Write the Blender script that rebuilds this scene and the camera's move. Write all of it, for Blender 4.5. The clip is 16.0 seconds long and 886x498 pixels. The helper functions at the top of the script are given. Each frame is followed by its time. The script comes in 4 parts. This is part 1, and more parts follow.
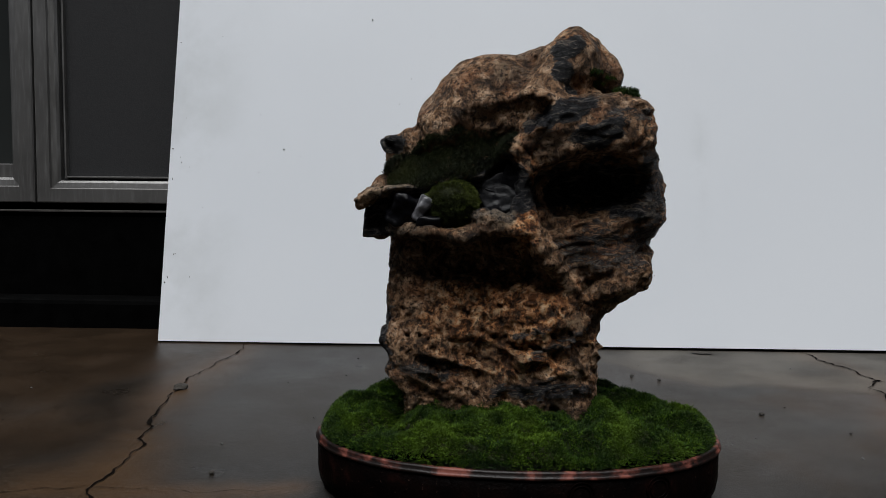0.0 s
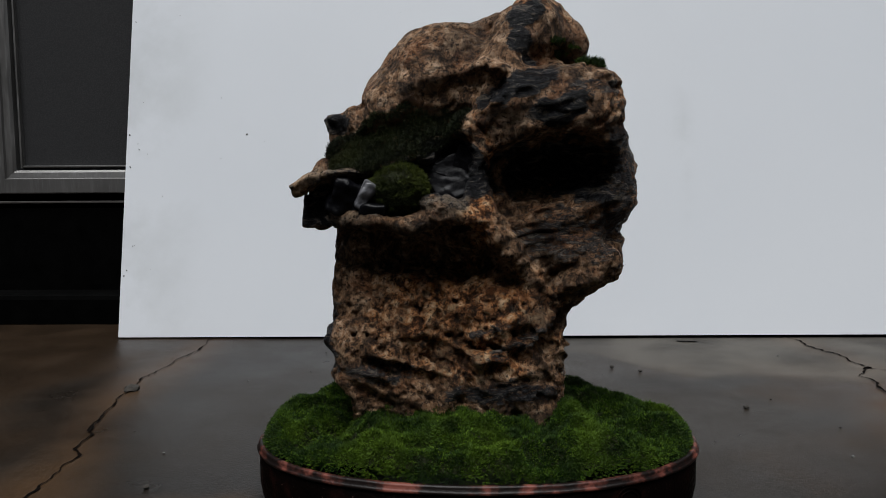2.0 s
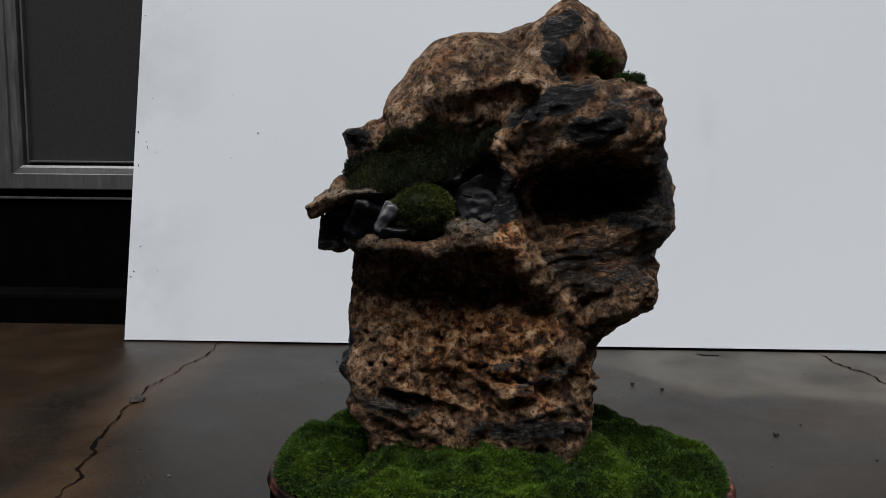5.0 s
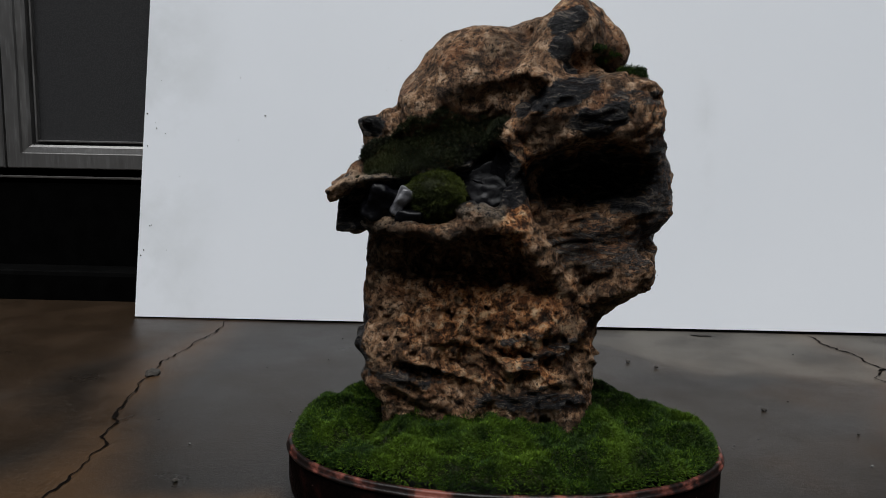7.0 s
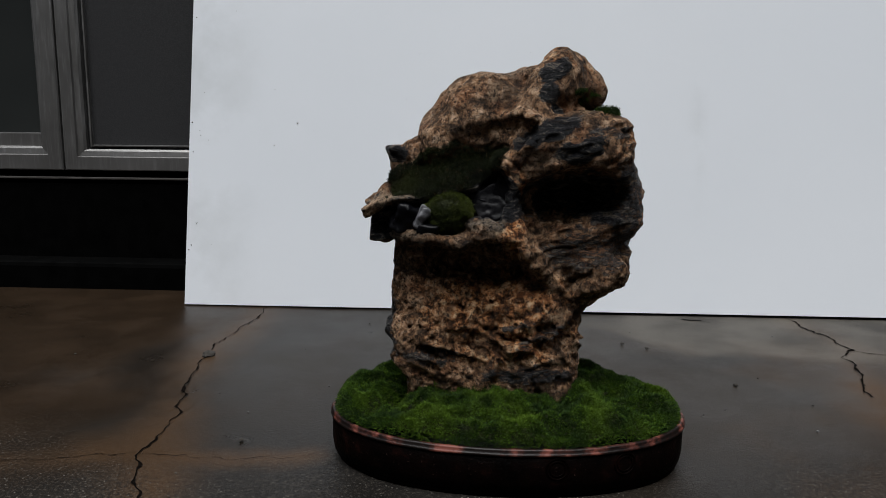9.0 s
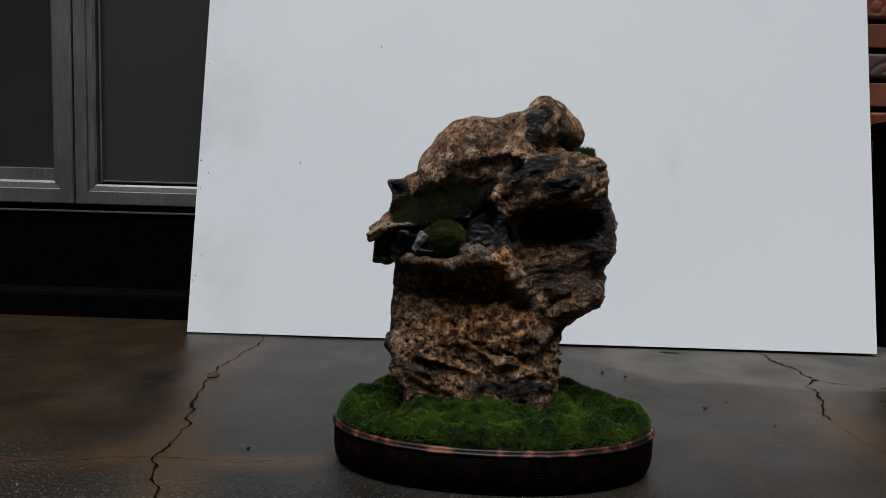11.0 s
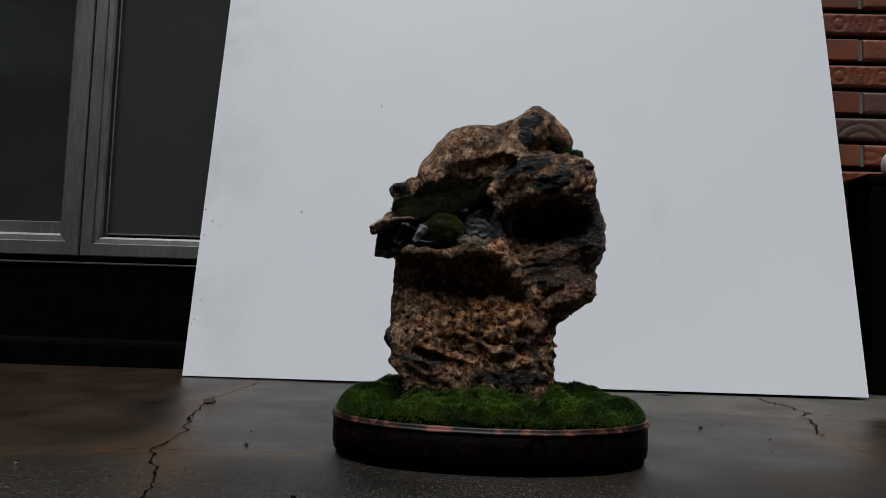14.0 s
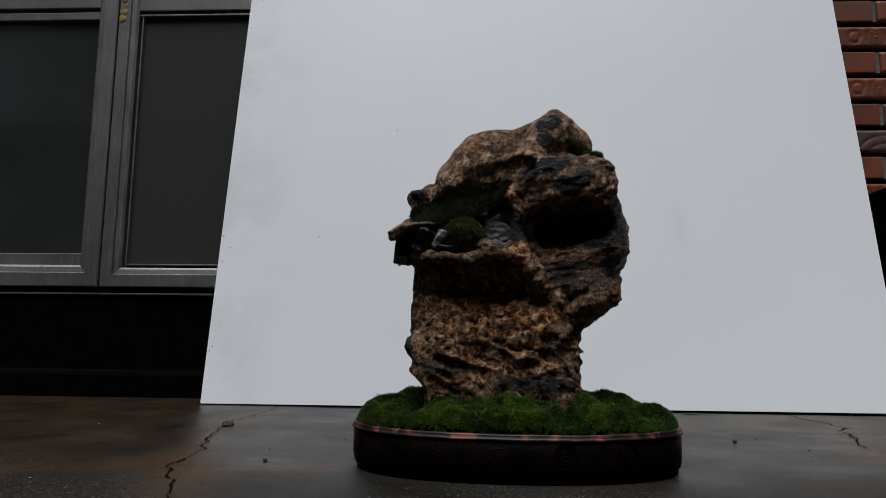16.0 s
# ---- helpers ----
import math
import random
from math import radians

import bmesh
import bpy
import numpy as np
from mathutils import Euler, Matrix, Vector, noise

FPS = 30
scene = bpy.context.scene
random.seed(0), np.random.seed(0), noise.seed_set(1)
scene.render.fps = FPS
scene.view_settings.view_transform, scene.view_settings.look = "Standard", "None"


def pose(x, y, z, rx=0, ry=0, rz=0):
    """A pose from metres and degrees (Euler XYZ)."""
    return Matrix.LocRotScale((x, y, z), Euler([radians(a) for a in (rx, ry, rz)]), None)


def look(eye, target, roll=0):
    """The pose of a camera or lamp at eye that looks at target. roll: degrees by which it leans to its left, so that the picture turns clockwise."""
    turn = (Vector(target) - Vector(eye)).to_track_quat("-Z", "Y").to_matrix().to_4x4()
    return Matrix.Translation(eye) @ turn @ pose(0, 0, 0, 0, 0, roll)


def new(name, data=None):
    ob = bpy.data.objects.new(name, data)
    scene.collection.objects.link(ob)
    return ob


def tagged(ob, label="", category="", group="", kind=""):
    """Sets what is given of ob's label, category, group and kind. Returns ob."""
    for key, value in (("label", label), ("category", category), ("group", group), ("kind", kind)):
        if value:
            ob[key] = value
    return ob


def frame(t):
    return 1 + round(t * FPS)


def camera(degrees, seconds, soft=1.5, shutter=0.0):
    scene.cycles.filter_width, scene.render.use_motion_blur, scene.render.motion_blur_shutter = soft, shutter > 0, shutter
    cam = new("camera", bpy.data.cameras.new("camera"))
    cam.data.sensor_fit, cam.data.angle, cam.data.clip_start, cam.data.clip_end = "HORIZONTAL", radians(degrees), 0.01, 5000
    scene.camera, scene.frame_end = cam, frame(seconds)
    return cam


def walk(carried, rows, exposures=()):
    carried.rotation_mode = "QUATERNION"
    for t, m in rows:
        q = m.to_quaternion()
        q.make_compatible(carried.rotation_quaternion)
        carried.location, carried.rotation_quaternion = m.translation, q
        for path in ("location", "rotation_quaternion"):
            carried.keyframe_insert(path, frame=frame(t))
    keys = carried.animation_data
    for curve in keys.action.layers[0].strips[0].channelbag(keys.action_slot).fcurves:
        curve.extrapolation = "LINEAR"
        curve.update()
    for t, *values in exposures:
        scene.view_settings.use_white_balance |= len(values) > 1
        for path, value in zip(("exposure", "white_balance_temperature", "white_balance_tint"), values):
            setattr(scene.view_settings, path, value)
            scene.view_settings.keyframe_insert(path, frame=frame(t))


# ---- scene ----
cam = camera(66.3, 16.0, 0.8)
PATH = [
    (0, (-0.127, -1.06, 0.221), (-0.181, 0.935, 0.096), 0.6),
    (0.5, (-0.108, -1.057, 0.218), (-0.129, 0.939, 0.091), 0.7),
    (1, (-0.105, -1.04, 0.217), (-0.142, 0.954, 0.072), 0.3),
    (1.5, (-0.1, -1.021, 0.217), (-0.131, 0.972, 0.042), -0.2),
    (2, (-0.097, -1.01, 0.222), (-0.131, 0.983, 0.051), -0.3),
    (2.5, (-0.099, -1.01, 0.224), (-0.135, 0.983, 0.06), -0.2),
    (3, (-0.1, -1.001, 0.233), (-0.133, 0.993, 0.082), 0.0),
    (3.5, (-0.098, -0.995, 0.24), (-0.128, 0.998, 0.081), -0.2),
    (4, (-0.099, -0.987, 0.24), (-0.145, 1.004, 0.058), 0.5),
    (4.5, (-0.1, -0.98, 0.247), (-0.151, 1.011, 0.07), 1.1),
    (5, (-0.109, -0.979, 0.243), (-0.164, 1.01, 0.042), 0.6),
    (7.5, (-0.119, -1.033, 0.249), (-0.161, 0.949, -0.013), 1.3),
    (8, (-0.117, -1.068, 0.263), (-0.18, 0.912, -0.009), 1.2),
    (8.5, (-0.12, -1.097, 0.266), (-0.165, 0.883, -0.017), 1.2),
    (9, (-0.112, -1.117, 0.281), (-0.206, 0.856, -0.028), 0.6),
    (11.5, (-0.117, -1.212, 0.256), (-0.178, 0.785, 0.152), 1.7),
    (12, (-0.13, -1.237, 0.237), (-0.209, 0.761, 0.182), 2.1),
    (12.5, (-0.132, -1.257, 0.227), (-0.207, 0.741, 0.171), 1.9),
    (13, (-0.137, -1.269, 0.219), (-0.196, 0.728, 0.137), 1.7),
    (13.5, (-0.132, -1.258, 0.203), (-0.203, 0.741, 0.22), 2.0),
    (14, (-0.117, -1.225, 0.158), (-0.166, 0.77, 0.299), 1.8),
    (14.5, (-0.105, -1.202, 0.137), (-0.163, 0.763, 0.509), 1.3),
    (15, (-0.096, -1.2, 0.112), (-0.134, 0.761, 0.504), 0.4),
    (15.5, (-0.107, -1.204, 0.122), (-0.209, 0.768, 0.441), 0.6),
    (16, (-0.12, -1.209, 0.125), (-0.22, 0.772, 0.381), 0.7),
]
walk(cam, [(t, look(eye, target, roll)) for t, eye, target, roll in PATH], [(0, 0.05), (9.2, 0.12), (11.5, 0.04), (13.4, 0.0), (14.4, -0.18), (16, -0.15)])

# ---- world, sun, exposure ----
world = bpy.data.worlds.new("overcast_sky")
scene.world = world
world.use_nodes = True
wn = world.node_tree.nodes
sky = wn.new("ShaderNodeTexSky")
sky.sky_type, sky.sun_disc = "NISHITA", False
SUN_EL, SUN_ROT = 73.0, 188.0
sky.sun_elevation, sky.sun_rotation = radians(SUN_EL), radians(SUN_ROT)
sky.air_density, sky.dust_density, sky.ozone_density = 1.0, 4.0, 1.0
hsv = wn.new("ShaderNodeHueSaturation")
hsv.inputs["Saturation"].default_value = 0.55
world.node_tree.links.new(sky.outputs[0], hsv.inputs["Color"])
world.node_tree.links.new(hsv.outputs[0], wn["Background"].inputs["Color"])
wn["Background"].inputs["Strength"].default_value = 0.03
sun_data = bpy.data.lights.new("sun", "SUN")
sun_data.energy, sun_data.angle, sun_data.color = 3.85, radians(46), (0.97, 0.99, 1.0)
sun = new("sun", sun_data)
el, az = radians(SUN_EL), radians(SUN_ROT)
sun.matrix_world = look((0, 0, 3), (-math.sin(az) * math.cos(el), -math.cos(az) * math.cos(el), 3 - math.sin(el)))


# ---- materials ----
class Mat:
    """A small builder for node materials."""

    def __init__(self, name, rough=0.6, metal=0.0, spec=0.5):
        self.m = bpy.data.materials.new(name)
        self.m.use_nodes = True
        self.t = self.m.node_tree
        self.b = self.t.nodes["Principled BSDF"]
        self.b.inputs["Roughness"].default_value = rough
        self.b.inputs["Metallic"].default_value = metal
        self.b.inputs["Specular IOR Level"].default_value = spec
        self.co = self.t.nodes.new("ShaderNodeTexCoord").outputs["Object"]

    def link(self, a, b):
        self.t.links.new(a, b)

    def put(self, sock, v):
        if isinstance(v, (int, float)):
            sock.default_value = v
        elif isinstance(v, tuple):
            sock.default_value = (*v, 1.0) if len(v) == 3 else v
        else:
            self.link(v, sock)

    def scaled(self, s):
        n = self.t.nodes.new("ShaderNodeMapping")
        self.link(self.co, n.inputs[0])
        n.inputs["Scale"].default_value = s
        return n.outputs[0]

    def turned(self, s, r):
        n = self.t.nodes.new("ShaderNodeMapping")
        self.link(self.co, n.inputs[0])
        n.inputs["Scale"].default_value = s
        n.inputs["Rotation"].default_value = [radians(a) for a in r]
        return n.outputs[0]

    def noise(self, scale, detail=4.0, rough=0.55, co=None, distort=0.0):
        n = self.t.nodes.new("ShaderNodeTexNoise")
        self.link(co or self.co, n.inputs["Vector"])
        n.inputs["Scale"].default_value, n.inputs["Detail"].default_value = scale, detail
        n.inputs["Roughness"].default_value, n.inputs["Distortion"].default_value = rough, distort
        return n.outputs["Fac"]

    def cells(self, scale, co=None, feature="F1"):
        n = self.t.nodes.new("ShaderNodeTexVoronoi")
        n.feature = feature
        self.link(co or self.co, n.inputs["Vector"])
        n.inputs["Scale"].default_value = scale
        return n.outputs["Distance"]

    def attr(self, name):
        n = self.t.nodes.new("ShaderNodeAttribute")
        n.attribute_name = name
        return n.outputs["Fac"]

    def rand(self):
        return self.t.nodes.new("ShaderNodeObjectInfo").outputs["Random"]

    def island(self):
        return self.t.nodes.new("ShaderNodeNewGeometry").outputs["Random Per Island"]

    def ramp(self, fac, *stops):
        n = self.t.nodes.new("ShaderNodeValToRGB")
        self.link(fac, n.inputs[0])
        e = n.color_ramp.elements
        while len(e) < len(stops):
            e.new(0.5)
        for s, (p, c) in zip(e, stops):
            s.position, s.color = p, ((c, c, c, 1) if isinstance(c, (int, float)) else (*c, 1))
        return n.outputs[0]

    def mix(self, f, a, b, how="MIX"):
        n = self.t.nodes.new("ShaderNodeMix")
        n.data_type, n.blend_type = "RGBA", how
        self.put(n.inputs[0], f), self.put(n.inputs[6], a), self.put(n.inputs[7], b)
        return n.outputs[2]

    def math(self, op, a, b=0.0):
        n = self.t.nodes.new("ShaderNodeMath")
        n.operation = op
        self.put(n.inputs[0], a), self.put(n.inputs[1], b)
        return n.outputs[0]

    def done(self, color, rough=None, bump=None, strength=0.5, dist=0.001):
        self.put(self.b.inputs["Base Color"], color)
        if rough is not None:
            self.put(self.b.inputs["Roughness"], rough)
        if bump is not None:
            n = self.t.nodes.new("ShaderNodeBump")
            n.inputs["Strength"].default_value, n.inputs["Distance"].default_value = strength, dist
            self.link(bump, n.inputs["Height"])
            self.link(n.outputs[0], self.b.inputs["Normal"])
        return self.m


def stone_material():
    k = Mat("weathered_stone", 0.62, spec=0.2)
    slate, pale, rusty = k.attr("slate"), k.attr("pale"), k.attr("rust")
    big = k.noise(42, 5, 0.6)
    mid = k.noise(125, 8, 0.68, None, 0.4)
    fine = k.noise(300, 7, 0.78)
    tan = k.ramp(mid, (0.36, (0.016, 0.009, 0.006)), (0.44, (0.12, 0.064, 0.034)), (0.52, (0.32, 0.175, 0.092)), (0.64, (0.66, 0.46, 0.31)))
    rust = k.ramp(mid, (0.38, (0.01, 0.005, 0.003)), (0.45, (0.11, 0.038, 0.013)), (0.52, (0.56, 0.23, 0.08)), (0.62, (0.86, 0.6, 0.36)))
    warm = k.mix(k.math("MULTIPLY", rusty, k.ramp(big, (0.36, 0.35), (0.52, 1.0))), tan, rust)
    flow = k.noise(40, 7, 0.72, k.turned((1.9, 1.3, 1.0), (0, 35, 0)), 0.9)
    warm = k.mix(k.ramp(flow, (0.4, 0.55), (0.49, 0.0)), warm, (0.05, 0.026, 0.014))
    warm = k.mix(k.ramp(flow, (0.56, 0.0), (0.65, 0.6)), warm, (0.62, 0.43, 0.27))
    warm = k.mix(k.ramp(big, (0.52, 0.0), (0.64, 0.5)), warm, (0.24, 0.09, 0.034))
    blot = k.noise(24, 5, 0.62, None, 0.6)
    warm = k.mix(k.ramp(blot, (0.42, 0.7), (0.5, 0.0)), warm, (0.026, 0.015, 0.009))
    warm = k.mix(k.ramp(fine, (0.42, 0.9), (0.48, 0.0)), warm, (0.012, 0.007, 0.005))
    warm = k.mix(k.math("MULTIPLY", k.ramp(fine, (0.56, 0.0), (0.64, 0.4)), k.math("ADD", 0.4, k.math("MULTIPLY", rusty, 0.5))), warm, (0.7, 0.48, 0.28))
    # bedded dark slate with pale veins; the mouth's shade is painted with it too
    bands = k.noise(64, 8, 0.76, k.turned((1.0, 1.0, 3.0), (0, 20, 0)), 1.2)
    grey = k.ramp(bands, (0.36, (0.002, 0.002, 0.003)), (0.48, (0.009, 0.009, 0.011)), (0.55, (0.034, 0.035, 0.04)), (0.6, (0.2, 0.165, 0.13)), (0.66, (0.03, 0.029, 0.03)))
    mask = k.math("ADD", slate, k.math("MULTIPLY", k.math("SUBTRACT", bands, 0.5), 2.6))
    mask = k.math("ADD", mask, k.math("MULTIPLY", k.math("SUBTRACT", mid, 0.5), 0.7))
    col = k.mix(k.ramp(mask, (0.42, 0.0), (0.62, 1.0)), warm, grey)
    grime = k.noise(70, 6, 0.7, k.turned((1, 1, 2.0), (0, 28, 0)), 0.5)
    col = k.mix(k.ramp(grime, (0.58, 0.0), (0.67, 0.75)), col, (0.009, 0.008, 0.007))
    col = k.mix(k.math("MULTIPLY", pale, k.ramp(fine, (0.42, 0.0), (0.54, 0.7))), col, (0.46, 0.35, 0.25))
    rough = k.mix(k.ramp(mask, (0.4, 0.0), (0.6, 1.0)), (0.55, 0.55, 0.55), (0.46, 0.46, 0.46))
    h = k.math("ADD", k.math("MULTIPLY", mid, 1.0), k.math("MULTIPLY", fine, 0.75))
    h = k.math("ADD", h, k.math("MULTIPLY", bands, k.math("MULTIPLY", slate, 1.2)))
    return k.done(col, rough, h, 1.0, 0.006)


def slate_material():
    k = Mat("wet_black_slate", 0.35, spec=0.13)
    n, f = k.noise(38, 6, 0.65, None, 0.5), k.noise(420, 4, 0.65)
    col = k.ramp(n, (0.38, (0.002, 0.002, 0.003)), (0.55, (0.004, 0.004, 0.005)), (0.72, (0.009, 0.009, 0.011)))
    return k.done(col, k.ramp(n, (0.3, 0.25), (0.7, 0.48)), k.math("ADD", n, k.math("MULTIPLY", f, 0.12)), 0.6, 0.003)


def pebble_material():
    k = Mat("pale_quartz", 0.35)
    n = k.noise(90, 4, 0.6)
    return k.done(k.ramp(n, (0.42, (0.05, 0.05, 0.055)), (0.66, (0.26, 0.26, 0.28))), None, n, 0.3, 0.001)


def moss_material(name, a, b, c, dry=0.0):
    k = Mat(name, 0.75, spec=0.2)
    i = k.island()
    lump = k.noise(60, 4, 0.6)
    col = k.ramp(i, (0.0, a), (0.6, b), (1.0, c))
    col = k.mix(k.ramp(lump, (0.4, 0.75), (0.56, 0.0)), col, a)
    col = k.mix(k.ramp(k.noise(24, 3, 0.5), (0.48, 0.0), (0.64, 0.45)), col, c)
    if dry:
        col = k.mix(k.ramp(k.noise(22, 3, 0.5), (0.55, 0.0), (0.75, dry)), col, (0.07, 0.075, 0.012))
    k.b.inputs["Subsurface Weight"].default_value = 0.0
    return k.done(col)


def soil_material():
    k = Mat("dark_peat", 0.9, spec=0.2)
    n = k.noise(300, 4, 0.6)
    return k.done(k.ramp(n, (0.3, (0.006, 0.007, 0.003)), (0.7, (0.025, 0.03, 0.01))), None, n, 0.8, 0.002)


def glaze_material():
    k = Mat("dark_brown_glaze", 0.55, spec=0.025)
    n, f = k.noise(55, 5, 0.6), k.noise(420, 3, 0.6)
    col = k.ramp(n, (0.34, (0.001, 0.0006, 0.0006)), (0.58, (0.0026, 0.0012, 0.001)), (0.7, (0.008, 0.0028, 0.0022)))
    col = k.mix(k.ramp(f, (0.68, 0.0), (0.72, 0.5)), col, (0.08, 0.05, 0.042))
    return k.done(col, k.ramp(f, (0.3, 0.3), (0.7, 0.55)), k.math("ADD", n, f), 0.35, 0.0015)


def rim_material():
    k = Mat("worn_red_brown_rim", 0.45, spec=0.25)
    n, f = k.noise(60, 4, 0.6), k.noise(300, 3, 0.6)
    col = k.ramp(n, (0.46, (0.005, 0.0025, 0.002)), (0.54, (0.035, 0.011, 0.008)), (0.64, (0.16, 0.05, 0.036)))
    return k.done(col, None, f, 0.4, 0.001)


def board_material():
    k = Mat("white_painted_board", 0.42, spec=0.4)
    n, s = k.noise(2.2, 4, 0.5), k.noise(7, 5, 0.6)
    col = k.ramp(n, (0.3, (0.755, 0.785, 0.83)), (0.7, (0.785, 0.81, 0.85)))
    smear = k.math("MULTIPLY", k.attr("smear"), k.ramp(s, (0.45, 0.0), (0.7, 0.55)))
    col = k.mix(smear, col, (0.48, 0.5, 0.5))
    return k.done(col, k.ramp(s, (0.3, 0.36), (0.7, 0.5)), k.noise(25, 3, 0.5), 0.05, 0.001)


def concrete_material():
    k = Mat("wet_worn_concrete", 0.4, spec=0.12)
    big, mid = k.noise(1.7, 5, 0.55, None, 0.3), k.noise(9, 6, 0.6)
    fine, grit = k.noise(330, 6, 0.78), k.cells(200)
    stain = k.attr("stain")
    rub = k.attr("rough_coat")
    col = k.ramp(mid, (0.36, (0.006, 0.0054, 0.0048)), (0.5, (0.0125, 0.0112, 0.0102)), (0.66, (0.023, 0.0205, 0.0185)))
    col = k.mix(k.ramp(big, (0.42, 0.0), (0.62, 0.8)), col, (0.019, 0.0135, 0.009))
    col = k.mix(k.math("MULTIPLY", k.attr("damp"), 0.9), col, (0.0065, 0.0045, 0.0028))
    st = k.math("MULTIPLY", stain, k.ramp(mid, (0.3, 0.35), (0.65, 1.0)))
    col = k.mix(st, col, (0.062, 0.033, 0.015))
    speck = k.math("ADD", k.math("MULTIPLY", rub, 0.75), 0.12)
    col = k.mix(k.math("MULTIPLY", speck, k.ramp(fine, (0.54, 0.0), (0.6, 0.9))), col, (0.072, 0.063, 0.053))
    col = k.mix(k.math("MULTIPLY", speck, k.ramp(fine, (0.42, 0.9), (0.49, 0.0))), col, (0.003, 0.0026, 0.0022))
    col = k.mix(k.math("MULTIPLY", k.attr("dry"), k.ramp(mid, (0.35, 0.3), (0.6, 0.75))), col, (0.115, 0.105, 0.092))
    col = k.mix(k.math("MULTIPLY", rub, k.ramp(fine, (0.4, 0.85), (0.58, 0.0))), col, (0.014, 0.013, 0.012))
    col = k.mix(k.math("MULTIPLY", k.ramp(grit, (0.09, 1.0), (0.17, 0.0)), rub), col, (0.17, 0.158, 0.14))
    r = k.ramp(mid, (0.3, 0.22), (0.7, 0.45))
    r = k.mix(k.math("MULTIPLY", rub, 0.8), r, (0.55, 0.55, 0.55))
    r = k.mix(k.attr("dry"), r, (0.6, 0.6, 0.6))
    h = k.math("ADD", k.math("MULTIPLY", fine, k.math("ADD", k.math("MULTIPLY", rub, 1.2), 0.25)), k.math("MULTIPLY", mid, 0.25))
    return k.done(col, r, h, 0.5, 0.002)


def brick_material():
    k = Mat("glazed_red_brick", 0.5)
    r = k.rand()
    n, f = k.noise(14, 4, 0.55), k.noise(160, 4, 0.6)
    col = k.ramp(r, (0.0, (0.16, 0.037, 0.016)), (0.5, (0.22, 0.056, 0.022)), (0.8, (0.13, 0.048, 0.034)), (1.0, (0.08, 0.055, 0.05)))
    col = k.mix(k.ramp(n, (0.45, 0.0), (0.68, 0.8)), col, (0.08, 0.034, 0.023))
    col = k.mix(k.ramp(f, (0.55, 0.0), (0.75, 0.5)), col, (0.08, 0.035, 0.025))
    return k.done(col, k.ramp(n, (0.3, 0.4), (0.7, 0.62)), f, 0.3, 0.001)


def plain(name, color, rough, metal=0.0, var=0.25, scale=40, bump=0.15, spec=0.4):
    k = Mat(name, rough, metal, spec)
    n = k.noise(scale, 5, 0.6)
    lo, hi = tuple(c * (1 - var) for c in color), tuple(min(1, c * (1 + var)) for c in color)
    return k.done(k.ramp(n, (0.3, lo), (0.7, hi)), k.ramp(n, (0.3, rough * 0.85), (0.7, min(1, rough * 1.2))), n, bump, 0.001)


def alu_material():
    k = Mat("worn_aluminium", 0.45, 0.75)
    n, f = k.noise(6, 4, 0.6), k.noise(40, 4, 0.6, k.scaled((6, 6, 0.5)))
    col = k.mix(k.ramp(n, (0.35, 0.0), (0.7, 0.6)), (0.25, 0.245, 0.24), (0.12, 0.116, 0.112))
    col = k.mix(k.ramp(f, (0.5, 0.0), (0.75, 0.4)), col, (0.38, 0.38, 0.38))
    return k.done(col, k.ramp(f, (0.3, 0.36), (0.7, 0.55)), f, 0.1, 0.0006)


def screen_material():
    k = Mat("grey_insect_screen", 0.75, spec=0.25)
    c = k.cells(420)
    return k.done(k.mix(k.ramp(c, (0.25, 0.0), (0.6, 0.6)), (0.04, 0.04, 0.042), (0.018, 0.018, 0.019)), None, c, 0.2, 0.0005)


def glass_material():
    k = Mat("dark_window_glass", 0.03)
    n = k.noise(3, 3, 0.5)
    return k.done(k.ramp(n, (0.3, (0.022, 0.024, 0.024)), (0.7, (0.034, 0.037, 0.036))), 0.09)


def painted_reflection_material():
    k = Mat("glass_painted_reflection", 0.12)
    n, f = k.noise(2.5, 5, 0.6), k.noise(22, 4, 0.6)
    # outside light mirrored in the pane is put into this grey, blotchy colour
    col = k.ramp(n, (0.35, (0.11, 0.115, 0.12)), (0.7, (0.2, 0.207, 0.214)))
    return k.done(k.mix(k.ramp(f, (0.62, 0.0), (0.7, 0.4)), col, (0.13, 0.135, 0.14)), 0.14)


STONE, SLATE, PEBBLE, SOIL = stone_material(), slate_material(), pebble_material(), soil_material()
MOSS = moss_material("bright_green_moss", (0.004, 0.014, 0.001), (0.02, 0.052, 0.002), (0.085, 0.145, 0.006))
MOSS_DARK = moss_material("dark_olive_moss", (0.003, 0.004, 0.0015), (0.008, 0.011, 0.003), (0.026, 0.033, 0.008), 0.3)
MOSS_OLIVE = moss_material("olive_green_moss", (0.012, 0.016, 0.003), (0.045, 0.06, 0.008), (0.11, 0.13, 0.02))
GLAZE, RIM, BOARD, CONCRETE = glaze_material(), rim_material(), board_material(), concrete_material()
BRICK, ALU, SCREEN, GLASS, GLASS_REFLECTION = brick_material(), alu_material(), screen_material(), glass_material(), painted_reflection_material()
MORTAR = plain("grey_mortar", (0.11, 0.11, 0.105), 0.85, 0, 0.3, 90, 0.6)
JOINT = plain("dark_raked_joint", (0.008, 0.0075, 0.007), 0.9, 0, 0.3, 90, 0.6)
BLACK_WALL = plain("black_wall_foot", (0.0012, 0.0012, 0.0012), 0.6, 0, 0.4, 30, 0.3, 0.03)
CRACK = plain("crack_shadowed_dirt", (0.004, 0.003, 0.0025), 0.95, 0, 0.4, 200, 0.8, 0.02)
